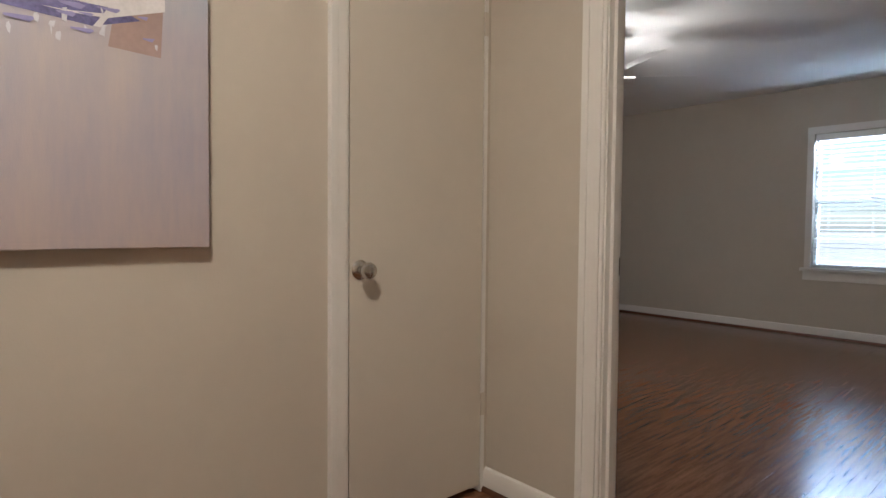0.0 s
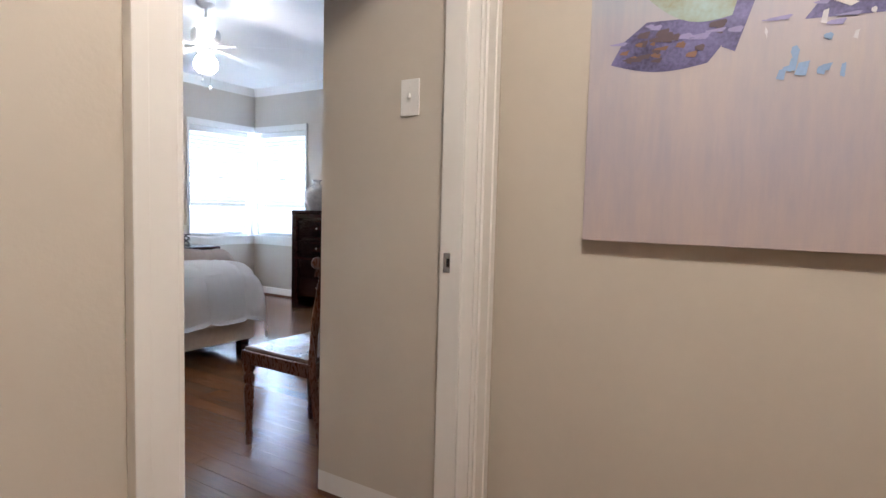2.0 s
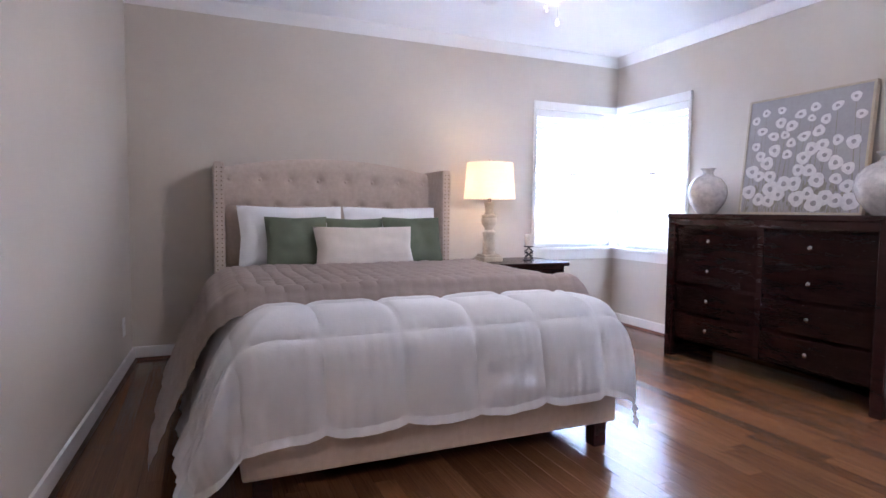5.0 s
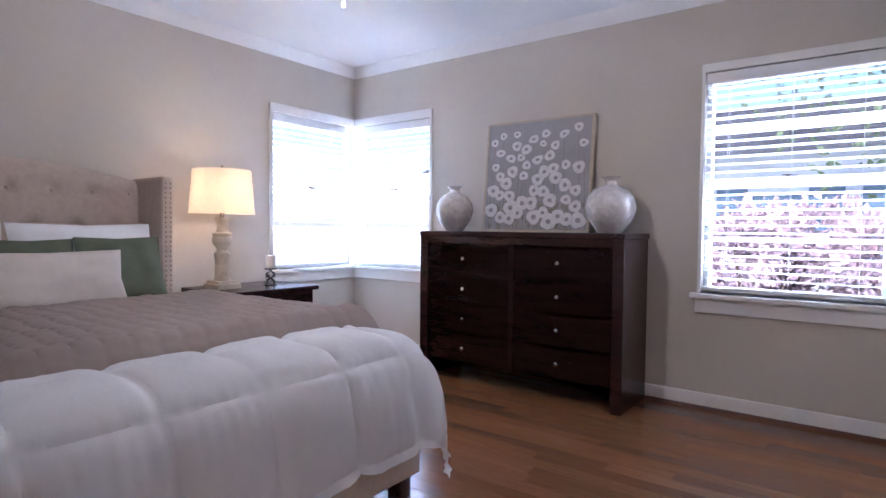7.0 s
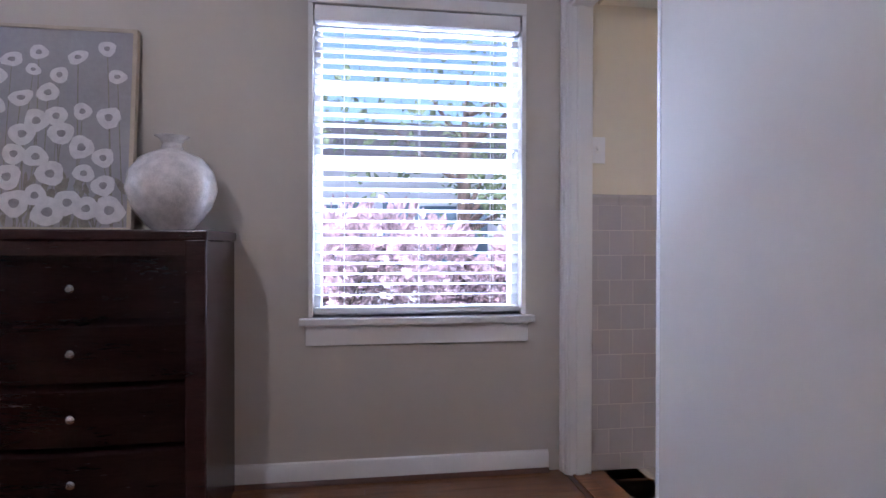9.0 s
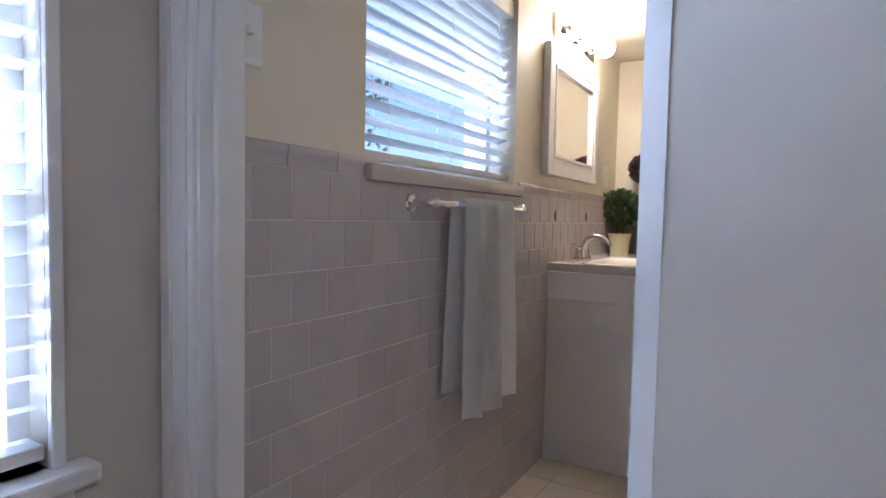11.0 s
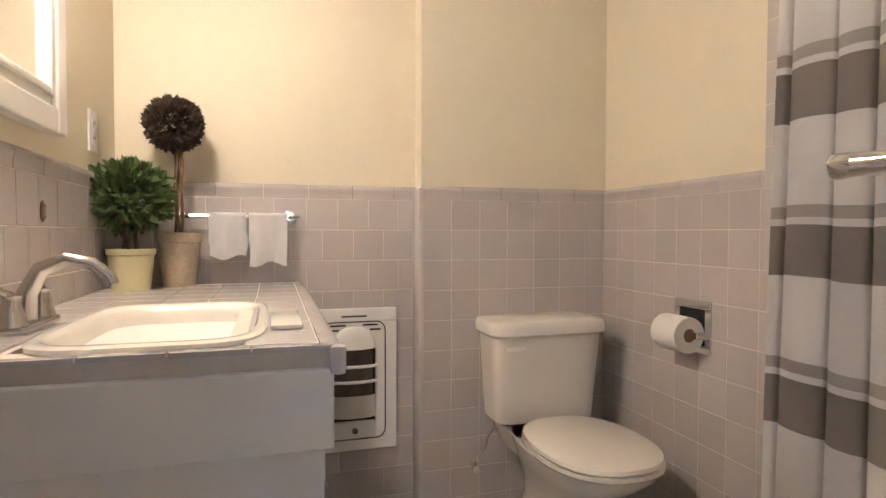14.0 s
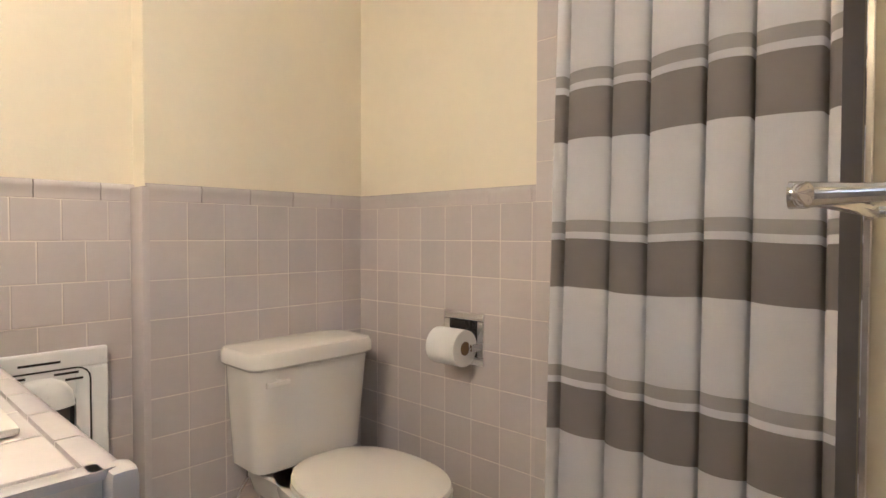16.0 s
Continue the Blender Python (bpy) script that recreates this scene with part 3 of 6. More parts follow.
# window trim: head casing, side reveals, stool and apron
structure("trim_window_east", boxes(((EX - 0.018, EW[0] - 0.02, EW[3]), (EX, EW[1] + 0.02, EW[3] + 0.05)), ((EX - 0.014, EW[0] - 0.02, EW[2]), (EX, EW[0], EW[3])), ((EX - 0.014, EW[1], EW[2]), (EX, EW[1] + 0.02, EW[3])),
          ((EX - 0.016, EW[0] - 0.03, EW[2] - 0.115), (EX, EW[1] + 0.03, EW[2] - 0.03)), bevel=0.003), TRIM)
structure("sill_east", boxes(((EX - 0.045, EW[0] - 0.055, EW[2] - 0.03), (EX + 0.06, EW[1] + 0.055, EW[2])), bevel=0.006), TRIM)
structure("trim_window_corner", boxes(((EX - 0.018, CW[1] - 0.03, CW[3]), (EX, NY - 0.018, CW[3] + 0.07)), ((CW[0] - 0.03, NY - 0.018, CW[3]), (EX, NY, CW[3] + 0.07)),
          ((EX - 0.014, CW[1] - 0.03, CW[2]), (EX, CW[1], CW[3])), ((CW[0] - 0.03, NY - 0.014, CW[2]), (CW[0], NY, CW[3])),
          ((EX - 0.016, CW[1] - 0.02, CW[2] - 0.11), (EX, NY - 0.016, CW[2] - 0.03)), ((CW[0] - 0.02, NY - 0.016, CW[2] - 0.11), (EX, NY, CW[2] - 0.03)), bevel=0.003), TRIM)
structure("sill_corner", boxes(((EX - 0.04, CW[1] - 0.045, CW[2] - 0.03), (EX + 0.06, NY - 0.04, CW[2])), ((CW[0] - 0.045, NY - 0.04, CW[2] - 0.03), (EX + 0.06, NY + 0.06, CW[2])), bevel=0.006), TRIM)
structure("trim_window_back", boxes(((0.99, -5.85, 2.0), (2.08, -5.832, 2.07)), ((0.99, -5.85, 0.68), (1.05, -5.836, 2.0)), ((2.02, -5.85, 0.68), (2.08, -5.836, 2.0)), ((0.98, -5.85, 0.56), (2.09, -5.834, 0.65)), ((0.96, -5.85, 0.65), (2.11, -5.805, 0.68)), bevel=0.003), TRIM)


# ---- the bed ----
bed = thing("bed", pose(2.13, 4.0, 0), "queen bed frame with tufted beige linen wingback headboard", "bed")
part("side_rail", boxes(((-0.79, 0.06, 0.11), (-0.74, 2.2, 0.34)), bevel=0.012), LINEN, bed)
part("side_rail", boxes(((0.74, 0.06, 0.11), (0.79, 2.2, 0.34)), bevel=0.012), LINEN, bed)
part("foot_rail", boxes(((-0.79, 0.0, 0.11), (0.79, 0.06, 0.34)), bevel=0.014), LINEN, bed)
for x in (-0.72, 0.72):
    for y in (0.05, 2.1):
        lg = boxes(((x - 0.032, y - 0.032, 0), (x + 0.032, y + 0.032, 0.112)), bevel=0.004)
        part("leg", lg, ESPRESSO, bed, "dark wooden tapered leg")
part("slat_base", boxes(((-0.74, 0.06, 0.24), (0.74, 2.2, 0.27))), ESPRESSO, bed)


def headboard(u, v):
    x = (u - 0.5) * 1.52
    top = 1.33 + 0.085 * (1 - (2 * u - 1) ** 2)
    z = 0.2 + v * (top - 0.2)
    d = 0.0
    for row, zz in enumerate((1.25, 1.06, 0.87)):
        for k in range(-4, 5):
            bx = k * 0.205 + (0.1025 if row % 2 == 0 else 0)
            r = math.hypot(x - bx, z - zz)
            d += 0.026 * math.exp(-(r / 0.034) ** 2)
    edge = min(1.0, (1 - v) * 14)
    return (x, 2.27 - 0.045 * math.sqrt(max(0.0, edge)) + d, z)


hb = part("headboard", sheet(headboard, 110, 84), LINEN, bed, "button-tufted beige linen headboard", True)
part("headboard_back", sheet(lambda u, v: ((u - 0.5) * 1.52, 2.27 + 0.06 * v, 1.33 + 0.085 * (1 - (2 * u - 1) ** 2)), 30, 1), LINEN, bed)
part("headboard_core", boxes(((-0.76, 2.30, 0.02), (0.76, 2.33, 1.32))), LINEN, bed)
for row, zz in enumerate((1.25, 1.06)):
    for k in range(-4, 4):
        bx = k * 0.205 + (0.1025 if row % 2 == 0 else 0)
        if abs(bx) < 0.74:
            part("tuft_button", lathe([(0, -0.010), (0.009, -0.008), (0.012, 0), (0.009, 0.004), (0, 0.006)], 12, at=(bx, 2.243, zz), axis="y"), LINEN, hb)
for s in (-1, 1):
    a, b = sorted((s * 0.76, s * 0.825))
    wing = part("headboard_wing", boxes(((a, 1.93, 0.02), (b, 2.33, 1.345)), bevel=0.018), LINEN, bed, smooth=False)
    bm = bmesh.new()
    for dx in (0.018, 0.047):
        for k in range(44):
            lathe([(0, -0.003), (0.0045, -0.001), (0.0045, 0.002), (0, 0.003)], 6, bm, (s * (0.76 + dx), 1.929, 0.08 + k * 0.0285), "y")
    tagged(part("nailheads", bm, BRONZE, wing, "two rows of bronze nailheads"), kind="stuff")

mattress = thing("mattress", pose(2.13, 4.02, 0.27), "white queen mattress on the bed frame", "mattress")
part("mattress_body", boxes(((-0.755, 0.03, 0.0), (0.755, 1.90, 0.37)), bevel=0.05), COTTON, mattress, smooth=True)


def drape(half, top, edge_r, front_y, back_y, drop_l, drop_r, drop_f, flare_l, flare_r, flare_f, puff, cell, shift, wrinkle, seed, hem=0.0, roll=0.0):
    """Bed cover over a mattress: the flat part, soft edges, hanging sides that splay out, stitched puffed cells."""
    wl_, wr_ = half + drop_l, half + drop_r
    length = (back_y - front_y) + drop_f

    def fold(s, edge):
        """How far a strip goes out past the edge, and down."""
        if s <= edge - edge_r:
            return s, 0.0
        a = (s - (edge - edge_r)) / edge_r
        if a < math.pi / 2:
            return edge - edge_r + edge_r * math.sin(a), edge_r * (1 - math.cos(a))
        return edge, edge_r + (a - math.pi / 2) * edge_r

    def seam(q, c):
        """Distance to the nearest stitch line."""
        return abs((q / c + 0.5) % 1.0 - 0.5) * c

    def fn(u, v):
        s = -wl_ + u * (wl_ + wr_)
        t = v * length                       # from the back to the hem at the foot
        ds_, dt = seam(s + shift[0], cell), seam(t + shift[1], cell)
        pf = puff * (1 - math.exp(-ds_ / (0.09 * cell))) * (1 - math.exp(-dt / (0.09 * cell)))
        x, dx = fold(abs(s), half)
        x = math.copysign(x, s)
        yy, dy = fold(t, back_y - front_y) if drop_f else (t, 0.0)
        y = back_y - yy
        low, small = max(dx, dy), min(dx, dy)
        z = top - low - 0.42 * small
        if dx > 0:
            fl = flare_l if s < 0 else flare_r
            x += math.copysign(fl * dx / 0.4 * min(1, dx / max(low, 1e-4)) + pf * min(1, dx * 6), s)
        if dy > 0:
            y -= flare_f * dy / 0.4 * min(1, dy / max(low, 1e-4)) + pf * min(1, dy * 6)
        z += pf * max(0.0, 1 - low * 5)
        if not drop_f:
            near = max(0.0, 1 - (length - t) / 0.11)
            z += roll * math.sin(math.pi * min(1.0, near * 0.75 + 0.25)) * (near > 0) - (roll + 0.055) * near ** 3
        w = wrinkle * (noise.noise((s * 5 + seed, t * 5, 0.3)) + 0.5 * noise.noise((s * 13, t * 13 + seed, 1.3)))
        if dy > 0.03:
            near_seam = math.exp(-dt / 0.07) * min(1, dy * 6)
            y -= 0.010 * near_seam * noise.noise((s * 34 + seed, t * 5, 4.0)) + 0.007 * noise.noise((s * 17 + t * 9, t * 3, seed)) * min(1, dy * 4)
            z -= hem * (1 - math.exp(-ds_ / 0.06)) * min(1, dy / (drop_f or 1)) ** 3
        if dx > 0.03:
            x += math.copysign((0.014 * math.sin(t * 15 + seed + 2 * math.sin(t * 5)) + 0.010 * noise.noise((t * 16, s * 4, seed))) * min(1, dx * 3), s)
        return (x + w, y + w, max(z + w, 0.016))
    return fn


comforter = thing("comforter", pose(2.115, 0, 0), "puffy white box-stitched comforter hanging over the bed's foot", "bedding")
part("comforter_cloth", sheet(drape(0.775, 0.665, 0.13, 3.945, 5.25, 0.42, 0.30, 0.315, 0.15, 0.0, 0.085, 0.021, 0.288, (0.228, 0.135), 0.005, 3.0, 0.022), 250, 190, 0.016), DUVET, comforter, smooth=True)
blanket = thing("folded_quilt", pose(2.13, 0, 0), "taupe channel-quilted blanket folded across the bed", "blanket")
part("quilt_cloth", sheet(drape(0.845, 0.715, 0.11, 4.26, 5.42, 0.50, 0.40, 0.0, 0.17, 0.05, 0.0, 0.010, 0.075, (0.0, 0.0), 0.007, 8.0, 0.0, 0.02), 240, 130, 0.026), QUILT, blanket, smooth=True)
sh = thing("top_sheet", pose(2.13, 0, 0), "white cotton sheet under the pillows", "bedding")
part("sheet_cloth", sheet(drape(0.775, 0.665, 0.06, 5.25, 5.93, 0.42, 0.42, 0.0, 0.03, 0.03, 0.0, 0.0, 0.5, (0.0, 0.0), 0.006, 5.0), 80, 30, 0.008), COTTON, sh, smooth=True)


def cushion(name, mat, w, h, d, x, y, lean, label, z=0.672, turn=0.0, **kw):
    p = thing(name, pose(x, y, z, 0, 0, turn), label, "pillow", "pillows on the bed")
    ob = part("cushion", pillow(w, h, d, **kw), mat, p, smooth=True)
    ob.matrix_basis = pose(0, 0, h / 2 * math.cos(radians(lean)) - 0.02, -lean)
    return p


for sx in (-1, 1):
    cushion("euro_sham", LINEN, 0.62, 0.43, 0.16, 2.13 + sx * 0.45, 6.12, 14, "taupe linen pillow leaning on the headboard", ruffle=0.02)
    cushion("bed_pillow", COTTON, 0.70, 0.44, 0.19, 2.15 + sx * 0.355, 5.95, 20, "plump white cotton bed pillow", ruffle=0.03)
cushion("sage_cushion", SAGE, 0.40, 0.37, 0.15, 1.80, 5.76, 22, "square sage green velvet cushion", ruffle=0.02)
cushion("sage_cushion", SAGE, 0.42, 0.37, 0.15, 2.60, 5.78, 22, "square sage green velvet cushion", ruffle=0.02, turn=-5)
cushion("sage_cushion", SAGE, 0.40, 0.36, 0.14, 2.21, 5.83, 22, "square sage green velvet cushion behind the lumbar pillow", ruffle=0.02)
cushion("lumbar_pillow", IVORY, 0.66, 0.30, 0.15, 2.21, 5.61, 20, "long ivory lumbar pillow with a satin sheen", ruffle=0.015)

# ---- bedside ----
ns = thing("nightstand", pose(3.56, 5.98, 0), "dark espresso wooden nightstand beside the bed", "nightstand")
part("top", boxes(((-0.36, -0.22, 0.615), (0.36, 0.33, 0.645)), bevel=0.005), ESPRESSO, ns)
part("body", boxes(((-0.33, -0.19, 0.08), (0.33, 0.32, 0.615)), bevel=0.004), ESPRESSO, ns)
for z in (0.13, 0.37):
    dr = part("drawer", boxes(((-0.30, -0.21, z), (0.30, -0.188, z + 0.22)), bevel=0.006), ESPRESSO, ns)
    part("drawer_knob", lathe([(0, 0), (0.006, 0), (0.006, -0.012), (0.013, -0.018), (0.013, -0.024), (0, -0.028)], 14, at=(0, -0.21, z + 0.12), axis="y"), NICKEL, dr)
for x in (-0.30, 0.30):
    for y in (-0.16, 0.29):
        part("leg", boxes(((x - 0.025, y - 0.025, 0), (x + 0.025, y + 0.025, 0.08))), ESPRESSO, ns)

lamp = thing("table_lamp", pose(3.345, 6.05, 0.645), "lit table lamp with turned cream base and linen shade", "lamp")
part("base", boxes(((-0.085, -0.085, 0), (0.085, 0.085, 0.035)), ((-0.072, -0.072, 0.035), (0.072, 0.072, 0.055)), bevel=0.006), LAMPWOOD, lamp)
part("column", lathe([(0.0, 0.055), (0.055, 0.055), (0.048, 0.075), (0.046, 0.20), (0.052, 0.215), (0.052, 0.235), (0.035, 0.25), (0.040, 0.27), (0.060, 0.30), (0.066, 0.325),
                      (0.058, 0.345), (0.062, 0.355), (0.062, 0.365), (0.040, 0.375), (0.034, 0.40), (0.036, 0.44), (0.045, 0.455), (0.045, 0.468), (0.0, 0.47)], 32), LAMPWOOD, lamp, smooth=True)
part("lamp_neck", lathe([(0.0, 0.47), (0.013, 0.47), (0.013, 0.53), (0.018, 0.535), (0.018, 0.56), (0.0, 0.56)], 16), NICKEL, lamp)
part("bulb", lathe([(0.0, 0.56), (0.014, 0.562), (0.016, 0.58), (0.030, 0.61), (0.031, 0.625), (0.022, 0.648), (0.0, 0.656)], 20), BULBM, lamp, smooth=True)
part("shade", sheet(lambda u, v: ((0.205 - 0.022 * v) * math.cos(2 * math.pi * u), (0.205 - 0.022 * v) * math.sin(2 * math.pi * u), 0.495 + 0.285 * v), 56, 3, 0.0025), SHADE, lamp, "cream linen drum shade", True)
part("harp", tube([(0.0, 0.06 * math.sin(a), 0.55 + 0.23 * (1 - math.cos(a)) / 2) for a in (k * math.pi / 10 for k in range(11))], 0.002, 6), NICKEL, lamp)
part("finial", lathe([(0, 0.775), (0.007, 0.78), (0.010, 0.79), (0.005, 0.80), (0.008, 0.807), (0, 0.815)], 12), NICKEL, lamp)

ch = thing("candle_holder", pose(3.70, 6.02, 0.645), "black scrolled iron candle holder", "candle holder")
part("foot", lathe([(0, 0), (0.045, 0), (0.045, 0.006), (0, 0.008)], 20), IRON, ch)
for k in range(4):
    a = k * math.pi / 2
    sc = [(math.cos(a) * (0.022 + 0.018 * math.sin(q * 1.9)), math.sin(a) * (0.022 + 0.018 * math.sin(q * 1.9)), 0.006 + 0.105 * q / 6.3) for q in (j * 6.3 / 24 for j in range(25))]
    part("scroll", tube(sc, 0.0035, 6), IRON, ch)
    curl = [(math.cos(a) * (0.026 + 0.013 * math.cos(q)), math.sin(a) * (0.026 + 0.013 * math.cos(q)), 0.052 + 0.016 * math.sin(q)) for q in (j * 0.5 for j in range(12))]
    part("scroll", tube(curl, 0.003, 6), IRON, ch)
part("pan", lathe([(0, 0.111), (0.040, 0.111), (0.044, 0.118), (0, 0.119)], 20), IRON, ch)
cn = thing("pillar_candle", pose(3.70, 6.02, 0.764), "short white pillar candle on the iron holder", "candle")
part("wax", lathe([(0, 0), (0.034, 0), (0.035, 0.004), (0.035, 0.088), (0.031, 0.093), (0.010, 0.089), (0, 0.089)], 24), CANDLE, cn, smooth=True)
part("wick", tube([(0, 0, 0.088), (0.001, 0, 0.10)], 0.0012, 5), DARK, cn)

# ---- the dresser and what stands on it ----
ds = thing("dresser", pose(4.385, 4.4725, 0), "glossy espresso eight-drawer dresser with bowed drawer fronts", "dresser")
DW, DD, DH = 1.47, 0.445, 1.04
part("side_panel", boxes(((0.02, -DW / 2, 0.0), (DD, -DW / 2 + 0.05, DH - 0.035)), bevel=0.004), ESPRESSO, ds)
part("side_panel", boxes(((0.02, DW / 2 - 0.05, 0.0), (DD, DW / 2, DH - 0.035)), bevel=0.004), ESPRESSO, ds)
part("case", boxes(((0.045, -DW / 2 + 0.05, 0.13), (DD - 0.01, DW / 2 - 0.05, DH - 0.035)), bevel=0.004), ESPRESSO, ds)
part("front_post", boxes(((0.0, -DW / 2 - 0.004, 0.0), (0.05, -DW / 2 + 0.062, DH - 0.03)), bevel=0.006), ESPRESSO, ds)
part("front_post", boxes(((0.0, DW / 2 - 0.062, 0.0), (0.05, DW / 2 + 0.004, DH - 0.03)), bevel=0.006), ESPRESSO, ds)
part("top", boxes(((-0.004, -DW / 2 - 0.008, DH - 0.034), (DD, DW / 2 + 0.008, DH)), bevel=0.006), ESPRESSO, ds)
part("top_rail", boxes(((0.006, -DW / 2 + 0.06, DH - 0.085), (0.05, DW / 2 - 0.06, DH - 0.034)), bevel=0.004), ESPRESSO, ds)
part("divider", boxes(((0.022, -0.018, 0.13), (0.05, 0.018, DH - 0.085))), ESPRESSO, ds)
part("apron", sheet(lambda u, v: (0.03, (u - 0.5) * (DW - 0.12), 0.14 - (0.05 - 0.045 * math.sin(math.pi * u)) * (1 - v)), 24, 1, 0.02), ESPRESSO, ds)
for row in range(4):
    z0 = 0.145 + row * 0.203
    for s in (-1, 1):
        y0, y1 = (0.022, DW / 2 - 0.066) if s > 0 else (-DW / 2 + 0.066, -0.022)

        def front(u, v, y0=y0, y1=y1, z0=z0):
            top = z0 + 0.186 - 0.004
            bow = 0.036 * (1 - (2 * u - 1) ** 2)
            return (0.040 - 0.014 - bow * (0.35 + 0.65 * v) - 0.012 * v, y0 + u * (y1 - y0), z0 + v * (top - z0))
        dw = part("drawer", sheet(front, 20, 6, -0.02), ESPRESSO, ds, smooth=True)
        part("drawer_knob", lathe([(0, 0), (0.006, 0), (0.006, -0.014), (0.012, -0.019), (0.014, -0.026), (0.009, -0.032), (0, -0.033)], 16, at=(-0.010, (y0 + y1) / 2, z0 + 0.10), axis="x"), NICKEL, dw, "satin nickel knob", True)


def vase(x, y, r, h, neck, label):
    v = thing("vase", pose(x, y, DH), label, "vase", "pearl vases on the dresser")
    prof = [(0.0, 0.0), (r * 0.40, 0.0), (r * 0.55, h * 0.06), (r * 0.86, h * 0.24), (r, h * 0.44), (r * 0.93, h * 0.62), (r * 0.68, h * 0.77), (neck * 1.15, h * 0.86), (neck, h * 0.92), (neck * 1.25, h * 0.97),
            (neck * 1.75, h), (neck * 1.65, h), (neck * 1.1, h * 0.96), (neck * 0.85, h * 0.92), (0.0, h * 0.9)]
    part("body", lathe(prof, 48), PEARL, v, smooth=True)
    return v


vase(4.60, 5.065, 0.135, 0.325, 0.032, "round cream pearl-shell vase with a narrow flared neck")
vase(4.64, 3.915, 0.155, 0.345, 0.034, "large round mother-of-pearl mosaic vase")

art = thing("flower_painting", pose(4.742, 4.505, DH, 0, 5.5, 0), "framed grey painting of white poppies leaning on the wall", "painting")
AW, AH = 0.80, 0.79
part("canvas", boxes(((0.0, -AW / 2, 0.012), (0.018, AW / 2, AH - 0.012))), material("grey_canvas", (0.36, 0.345, 0.35), 0.8, var=0.12, scale=5, bump=0.5, bump_scale=60), art)
part("frame", boxes(((-0.008, -AW / 2 - 0.012, 0), (0.026, -AW / 2 + 0.004, AH)), ((-0.008, AW / 2 - 0.004, 0), (0.026, AW / 2 + 0.012, AH)), ((-0.008, -AW / 2, 0), (0.026, AW / 2, 0.014)), ((-0.008, -AW / 2, AH - 0.014), (0.026, AW / 2, AH)), bevel=0.002), material("champagne_frame", (0.50, 0.43, 0.32), 0.4, 0.3, var=0.1, scale=20), art)
rng = random.Random(4)
PETAL = material("white_petal_paint", (0.70, 0.68, 0.67), 0.7, var=0.15, scale=30, bump=0.6, bump_scale=120)
HEART = material("grey_heart_paint", (0.33, 0.31, 0.31), 0.7, var=0.3, scale=40)
STALK = material("olive_stalk_paint", (0.27, 0.25, 0.20), 0.8, var=0.4, scale=30)


def blob(bm, y, z, ry, rz, d, n=14, tilt=0.0, wob=0.12):
    vs = []
    for k in range(n):
        a = 2 * math.pi * k / n
        q = 1 + wob * math.sin(3 * a + y * 40) * 0.6 + wob * rng.uniform(-0.5, 0.5)
        p, s = ry * q * math.cos(a), rz * q * math.sin(a)
        vs.append(bm.verts.new((-d, y + p * math.cos(tilt) - s * math.sin(tilt), z + p * math.sin(tilt) + s * math.cos(tilt))))
    bm.faces.new(vs)


bmst, bmpe, bmhe = bmesh.new(), bmesh.new(), bmesh.new()
heads = []
for k in range(52):
    for _ in range(30):
        y, z = rng.uniform(-0.35, 0.35), 0.07 + 0.66 * rng.random() ** 1.25
        if all(math.hypot(y - a, z - b) > 0.065 for a, b in heads):
            break
    heads.append((y, z))
for y, z in heads:
    b = y + rng.uniform(-0.05, 0.05)
    w = rng.uniform(0.0015, 0.003)
    bmst.faces.new([bmst.verts.new((-0.0006, *p)) for p in ((b - w, 0.016), (b + w, 0.016), (y + w * 0.6, z), (y - w * 0.6, z))])
for k in range(70):
    y = rng.uniform(-0.37, 0.37)
    blob(bmst, y, rng.uniform(0.03, 0.20), rng.uniform(0.006, 0.016), rng.uniform(0.02, 0.05), 0.0009 + k * 2e-6, 8, rng.uniform(-0.6, 0.6))
for k, (y, z) in enumerate(heads):
    r = rng.uniform(0.038, 0.056) * (1.15 - 0.65 * z)
    sq = rng.uniform(0.6, 1.0) if z > 0.5 else rng.uniform(0.85, 1.0)
    blob(bmpe, y, z, r, r * sq, 0.0014 + k * 1.5e-5, 16, rng.uniform(-0.5, 0.5))
    blob(bmhe, y, z, r * 0.34, r * 0.34 * sq, 0.0024 + k * 1.5e-5, 10)
part("painted_stalk", bmst, STALK, art)
tagged(part("painted_petals", bmpe, PETAL, art), kind="stuff")
tagged(part("painted_heart", bmhe, HEART, art), kind="stuff")

# ---- the chair by the entry ----
chair = thing("side_chair", pose(2.03, 2.33, 0), "dark mahogany side chair with turned legs and padded seat", "chair")
TURN = [(0, 0), (0.012, 0), (0.016, 0.02), (0.013, 0.035), (0.019, 0.05), (0.014, 0.07), (0.019, 0.16), (0.023, 0.25), (0.016, 0.275), (0.026, 0.29), (0.026, 0.31), (0.018, 0.325), (0.028, 0.345), (0.028, 0.36), (0.024, 0.375), (0, 0.375)]
for x in (-0.19, 0.19):
    part("front_leg", lathe(TURN, 18, at=(x, 0.39, 0)), CHAIRW, chair, smooth=True)
    part("back_post", tube([(x, -0.075, 0), (x, -0.03, 0.22), (x, 0.0, 0.42), (x, -0.015, 0.62), (x, -0.065, 0.86)], [0.017, 0.021, 0.023, 0.021, 0.017], 4), CHAIRW, chair)
part("seat_frame", boxes(((-0.215, 0.36, 0.372), (0.215, 0.415, 0.43)), ((-0.215, -0.01, 0.372), (-0.165, 0.37, 0.43)), ((0.165, -0.01, 0.372), (0.215, 0.37, 0.43)), ((-0.2, -0.015, 0.372), (0.2, 0.03, 0.43)), bevel=0.006), CHAIRW, chair)
